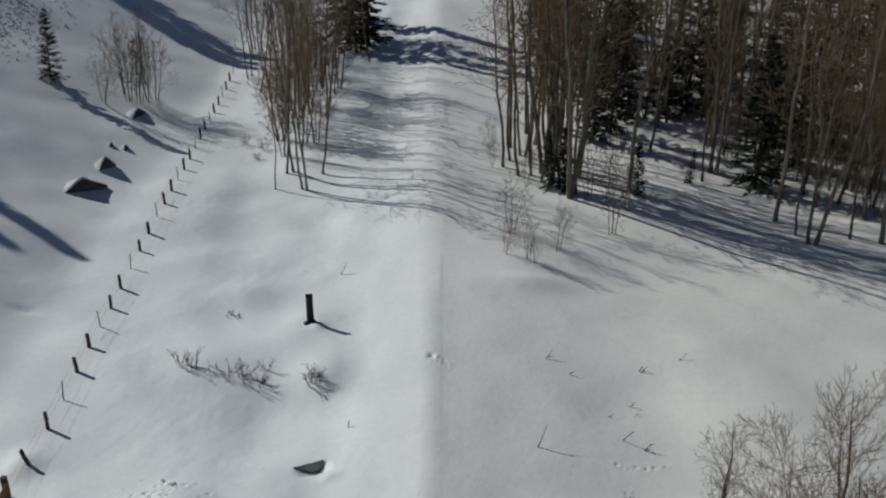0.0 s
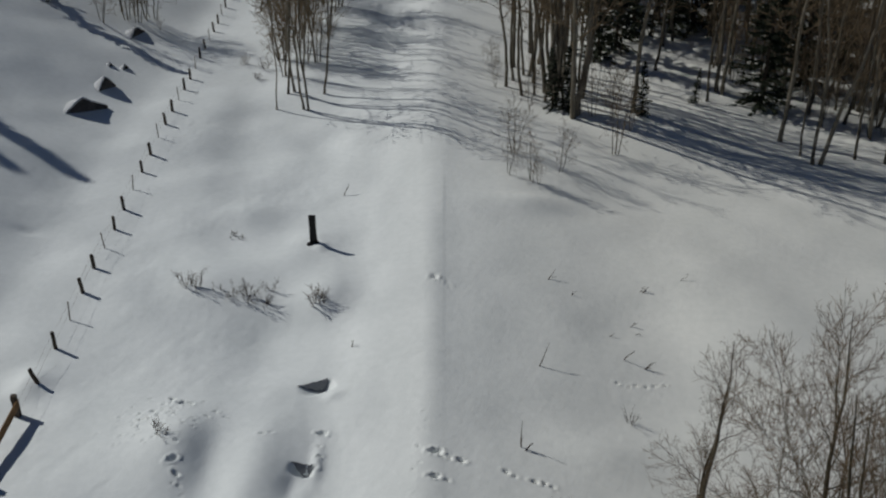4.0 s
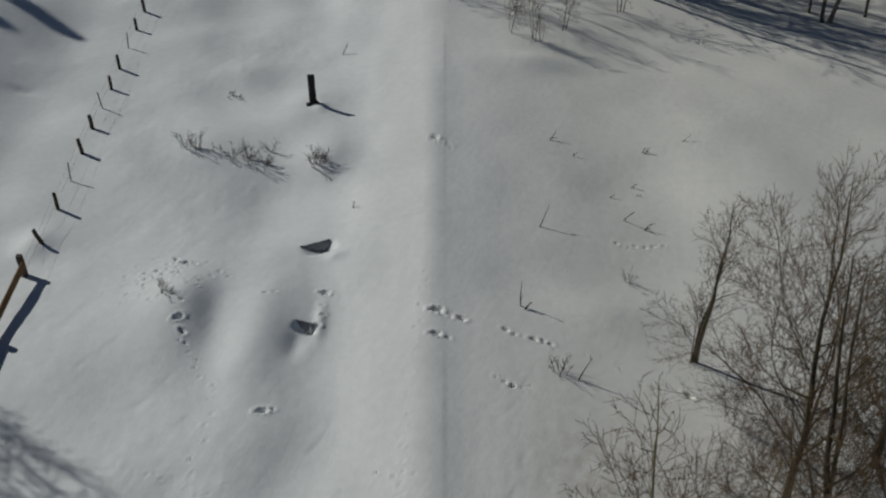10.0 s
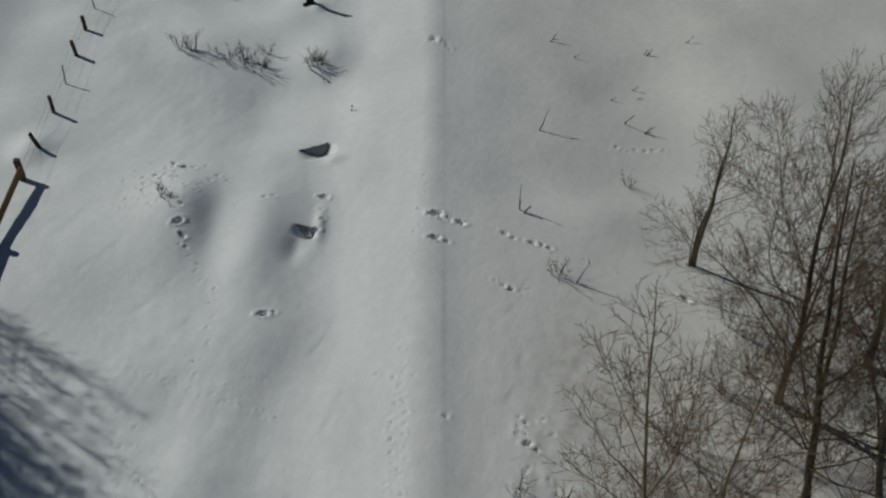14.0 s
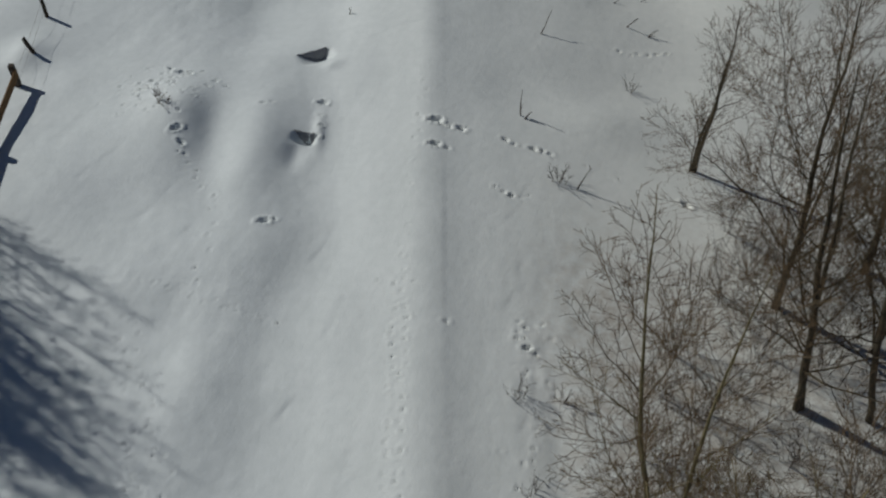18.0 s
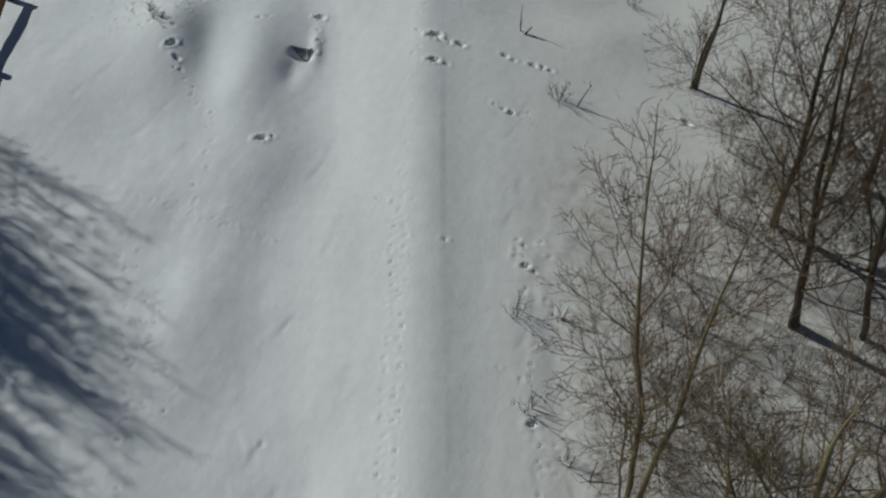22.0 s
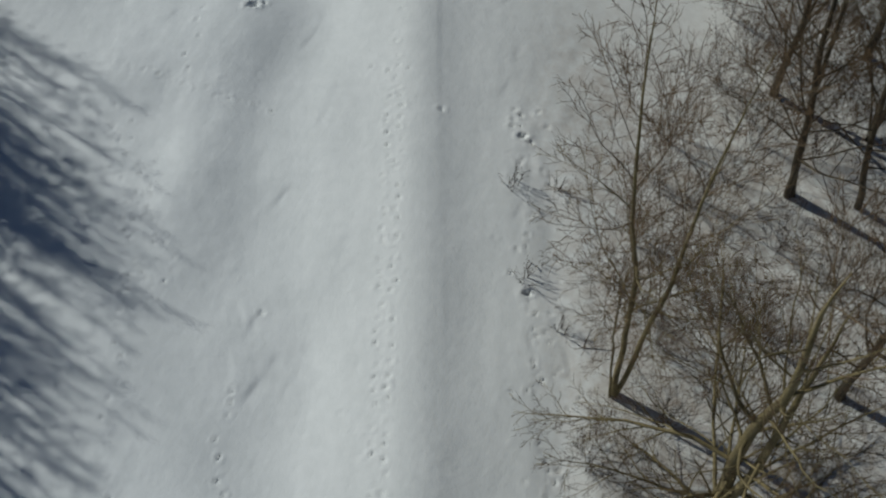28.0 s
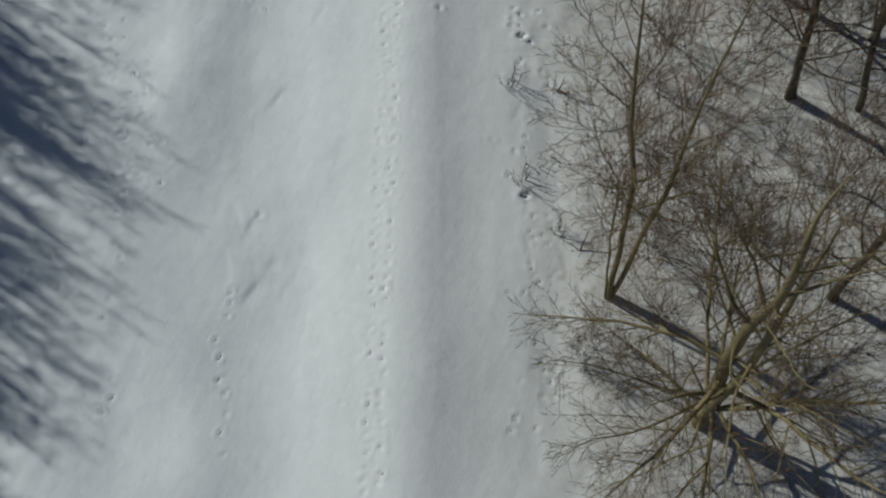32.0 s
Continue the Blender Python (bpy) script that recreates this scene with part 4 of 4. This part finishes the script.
marker = tagged(new("marker_post"), "black tarred square timber post in snow beside the track", "post")
marker.matrix_world = place(-6.4, 42.4, 0.1)
part("post", timber(0.34, 0.09, 1.58, 0.006, 4, 0.02), BLACK_WOOD, marker)
rng = random.Random(3)
for k in range(5):
    bm = bmesh.new()
    bmesh.ops.create_icosphere(bm, subdivisions=1, radius=rng.uniform(0.12, 0.2))
    for v in bm.verts:
        v.co = v.co * rng.uniform(0.8, 1.2)
        v.co.z *= 0.6
    stone = part("rubble", bm, BLACK_WOOD, marker)
    stone.location = (rng.uniform(-0.42, 0.3), rng.uniform(-0.3, 0.1), 0.04)


# ---- shrubs, sticks and rocks in the snow ----
def plant(seed, x, y, h, n, words, wide=0.5, r=0.012, subs=4, lean=(0, 0), name="willow_shrub", group="shrubs in the snow"):
    ob = shrub(seed, h, n, name, wide, r, subs, lean)
    ob.matrix_world = place(x, y, 0, 1, 0.0)
    return tagged(ob, words, "shrub", group)


BUSH = "leafless dark willow shrub poking through a snow mound"
for k, (x, y, h, n, wide) in enumerate(((-11.7, 38.3, 0.9, 8, 0.6), (-11.2, 38.1, 1.0, 8, 0.5), (-10.3, 38.1, 0.4, 4, 1.3), (-9.5, 37.8, 0.7, 8, 1.2), (-8.9, 37.5, 1.0, 11, 0.9), (-8.1, 37.2, 0.8, 9, 1.3), (-7.9, 38.2, 0.8, 5, 0.7),
                                        (-5.75, 37.0, 0.9, 14, 0.7), (-5.45, 37.0, 0.7, 6, 1.0), (-10.6, 43.6, 0.4, 6, 0.8), (-10.2, 43.4, 0.3, 4, 0.8), (-10.3, 27.7, 0.75, 5, 0.7), (-10.0, 27.3, 0.5, 3, 0.9),
                                        
                                        (-12.8, 68.3, 1.0, 10, 0.7), (-14.5, 69.0, 0.9, 9, 0.7), (-13.2, 66.5, 0.7, 8, 0.7))):
    plant(300 + k, x, y, h, n, BUSH, wide * 0.9, 0.015, 6)
for k, (x, y, h, n, wide) in enumerate(((3.87, 24.0, 0.8, 10, 0.5), (7.14, 29.8, 0.75, 6, 0.5), (2.04, 15.35, 0.85, 8, 0.26), (2.3, 12.34, 0.75, 8, 0.5), (3.3, 15.3, 0.8, 3, 0.3),
                                        (3.1, 10.75, 0.8, 7, 0.5), (2.66, 12.85, 0.4, 4, 0.7))):
    plant(330 + k, x, y, h, n, "small leafless dark shrub in snow beside the track", wide, 0.011, 6)
for k, (x, y, h, n) in enumerate(((9.49, 22.42, 2.2, 9), (9.99, 20.89, 2.6, 11), (8.68, 15.84, 2.4, 10), (9.49, 17.56, 2.6, 11), (7.36, 13.11, 2.0, 9), (11.73, 21.23, 2.6, 10), (11.11, 12.52, 2.4, 10),
                                  (8.68, 10.7, 2.2, 9), (3.62, 7.44, 1.6, 10), (4.43, 6.94, 1.9, 10), (12.92, 18.78, 2.6, 10), (4.9, 11.5, 1.7, 9), (5.8, 10.4, 1.9, 10), (6.3, 12.6, 1.9, 10), (5.2, 13.9, 1.6, 9), (7.4, 15.1, 2.0, 10), (6.8, 17.4, 1.9, 10), (5.6, 8.1, 1.8, 10),
                                  (8.0, 8.1, 2.0, 10), (9.5, 6.6, 2.0, 10), (12.1, 8.0, 2.1, 10), (8.8, 19.3, 2.0, 10), (11.5, 17.0, 2.2, 10), (7.9, 11.6, 1.8, 9), (9.6, 13.8, 2.0, 10), (6.0, 15.8, 1.6, 9))):
    plant(350 + k, x, y, h, n, "tall leafless reddish willow brush under the aspens", 0.7, 0.008, 20, name="willow_brush", group="brush under the aspens")
STICK = "bare brown twig sticking out of the snow"
for k, (x, y, h, n, lean) in enumerate(((4.73, 39.14, 0.75, 1, (1.9, 0.5)), (5.72, 38.12, 0.5, 1, (1.9, 0.5)), (9.04, 38.97, 0.7, 2, (1.7, 0.5)), (11.03, 39.84, 0.5, 1, (1.6, 0.5)),
                                        (7.05, 35.39, 0.45, 1, (1.8, 0.5)), (8.06, 36.35, 0.5, 1, (1.8, 0.4)), (8.3, 35.71, 0.4, 1, (1.6, 0.4)), (7.5, 33.8, 1.0, 1, (0.55, 0.2)),
                                        (8.22, 33.28, 0.6, 2, (1.2, 0.4)), (3.8, 32.6, 1.1, 1, (0.75, 0.3)), (2.77, 27.41, 1.2, 1, (-0.1, 0.1)), (2.86, 27.2, 0.5, 2, (0.8, 0.3)),
                                        (4.48, 23.72, 1.7, 1, (0.35, 0.0)), (-5.5, 48.1, 0.95, 1, (0.45, 0.2)), (-3.8, 33.9, 0.55, 1, (0.2, 0.1)), (3.33, 15.29, 0.8, 1, (0.25, 0.0)),
                                        (3.73, 10.25, 0.8, 1, (0.3, 0.5)), (-18.4, 75.5, 0.8, 1, (0, 0)))):
    plant(400 + k, x, y, h, n, STICK, 0.1, 0.029, 1, lean, "dead_stick", "sticks in the snow")


def shaded_hollow(seed, hx, hy, half, deep, turn, words):
    """Uneven dark sheet, 9 cm thick, added for shade on a hollow's steep wall."""
    rng = random.Random(seed)
    c, s = math.cos(radians(turn)), math.sin(radians(turn))
    bm = bmesh.new()
    n, m = 16, 9
    rows = []
    for side in (0.03, -0.06):
        for j in range(m + 1):
            line = []
            for i in range(n + 1):
                a = (i / n * 2 - 1) * half
                f = -0.31 + j / m * deep * max(0.05, 1 - (a / half) ** 2) ** 0.6 * (0.6 + 0.4 * a / half) + rng.gauss(0, 0.012)
                x, y = hx + f * c - a * s, hy + f * s + a * c
                line.append(bm.verts.new((x - hx, y - hy, float(ground_z(x, y)) + side + (rng.gauss(0, 0.012) if side > 0 else 0))))
            rows.append(line)
    for base in (0, m + 1):
        for j in range(m):
            for i in range(n):
                bm.faces.new((rows[base + j][i], rows[base + j][i + 1], rows[base + j + 1][i + 1], rows[base + j + 1][i]))
    rim = [(0, i) for i in range(n + 1)] + [(j, n) for j in range(1, m + 1)] + [(m, i) for i in range(n - 1, -1, -1)] + [(j, 0) for j in range(m - 1, 0, -1)]
    for (j0, i0), (j1, i1) in zip(rim, rim[1:] + rim[:1]):
        bm.faces.new((rows[j0][i0], rows[m + 1 + j0][i0], rows[m + 1 + j1][i1], rows[j1][i1]))
    bmesh.ops.recalc_face_normals(bm, faces=bm.faces[:])
    thing = new("ice_patch")
    part("crust", bm, HOLLOW_SHADE, thing, smooth=True)
    thing.location = (hx, hy, 0)
    return tagged(thing, words, "ice", "ice in snow hollows")


# both hollows hold only shaded snow; the sheets paint that shade darker
shaded_hollow(1, -5.08, 31.28, 0.62, 0.42, -64, "dark grey sheet painted as shade in a wind-scoured snow hollow")
shaded_hollow(2, -5.06, 26.28, 0.36, 0.3, -98, "dark grey sheet painted as shade under a snow lip beside the track")


def ledge(seed, x, y, w, h, turn, words):
    """A rock ledge that breaks out of the slope: dark face, snow on its back."""
    thing = new("rock_ledge")
    off = Vector((seed * 3.1, seed * 1.7, 0))
    for name, mat in (("rock", STONE), ("snow_cap", SNOW_CAP)):
        bm = bmesh.new()
        n = 14
        rows = []
        for k in range(n + 1):
            u = k / n * 2 - 1
            top = h * (1 - abs(u + 0.1) / 1.1) * (1 + 0.15 * noise.noise(Vector((u * 3, 0, 0)) + off))
            top = max(top, 0.02)
            jag = 0.10 * noise.noise(Vector((u * 5, 3, 0)) + off)
            if name == "rock":
                line = [(0.0, -0.3), (0.05 + jag, top * 0.35), (-0.04 + jag * 0.5, top * 0.7), (0.02, top * 0.97), (-0.15 * w, top * 0.5), (-0.35 * w, -0.3)]
            else:
                line = [(0.06 + jag * 0.4, top * 0.9), (0.1 + jag * 0.5, top * 0.98), (0.0, top * 1.03 + 0.02), (-0.3 * w, top * 0.78 + 0.03 * w), (-0.8 * w, top * 0.5), (-1.8 * w, -0.3)]
            rows.append([bm.verts.new((a, u * w, b)) for a, b in line])
        for r0, r1 in zip(rows, rows[1:]):
            for k in range(len(r0) - 1):
                bm.faces.new((r0[k], r1[k], r1[k + 1], r0[k + 1]))
        if name == "snow_cap":
            bmesh.ops.solidify(bm, geom=bm.faces[:], thickness=0.06)
        bmesh.ops.recalc_face_normals(bm, faces=bm.faces[:])
        part(name, bm, mat, thing, smooth=name == "snow_cap")
    thing.matrix_world = place(x, y, turn)
    return tagged(thing, words, "rock", "rock ledges on the slope")


for k, (x, y, w, h, turn) in enumerate(((-22.0, 61.4, 0.85, 0.95, -0.35), (-22.2, 57.5, 1.5, 1.0, -0.75), (-22.9, 72.2, 1.1, 0.75, -0.2), (-22.8, 65.0, 0.3, 0.35, -0.3), (-21.9, 65.3, 0.35, 0.45, -0.3))):
    ledge(k + 2, x, y, w, h, turn, "dark rock ledge under a thick drift of snow")

# dry grass tufts showing on the far slope
tufts = Bag()
rng = random.Random(21)
for k in range(800):
    x, y = rng.gauss(-36.0, 2.8), rng.gauss(80.0, 4.2)
    if x > -31.5 or rng.random() < 0.15:
        continue
    z = float(ground_z(x, y))
    for _ in range(7):
        a, s = rng.uniform(0, 6.28), rng.uniform(0.05, 0.22)
        tufts.spike(Vector((x + rng.gauss(0, 0.08), y + rng.gauss(0, 0.08), z - 0.05)), Vector((x + math.cos(a) * s, y + math.sin(a) * s, z + rng.uniform(0.04, 0.1))), 0.022)
tagged(mesh_object("dry_grass", tufts.verts, tufts.faces, SHRUB, smooth=False), "dry dark grass tufts poking through thin snow", "grass", kind="stuff")
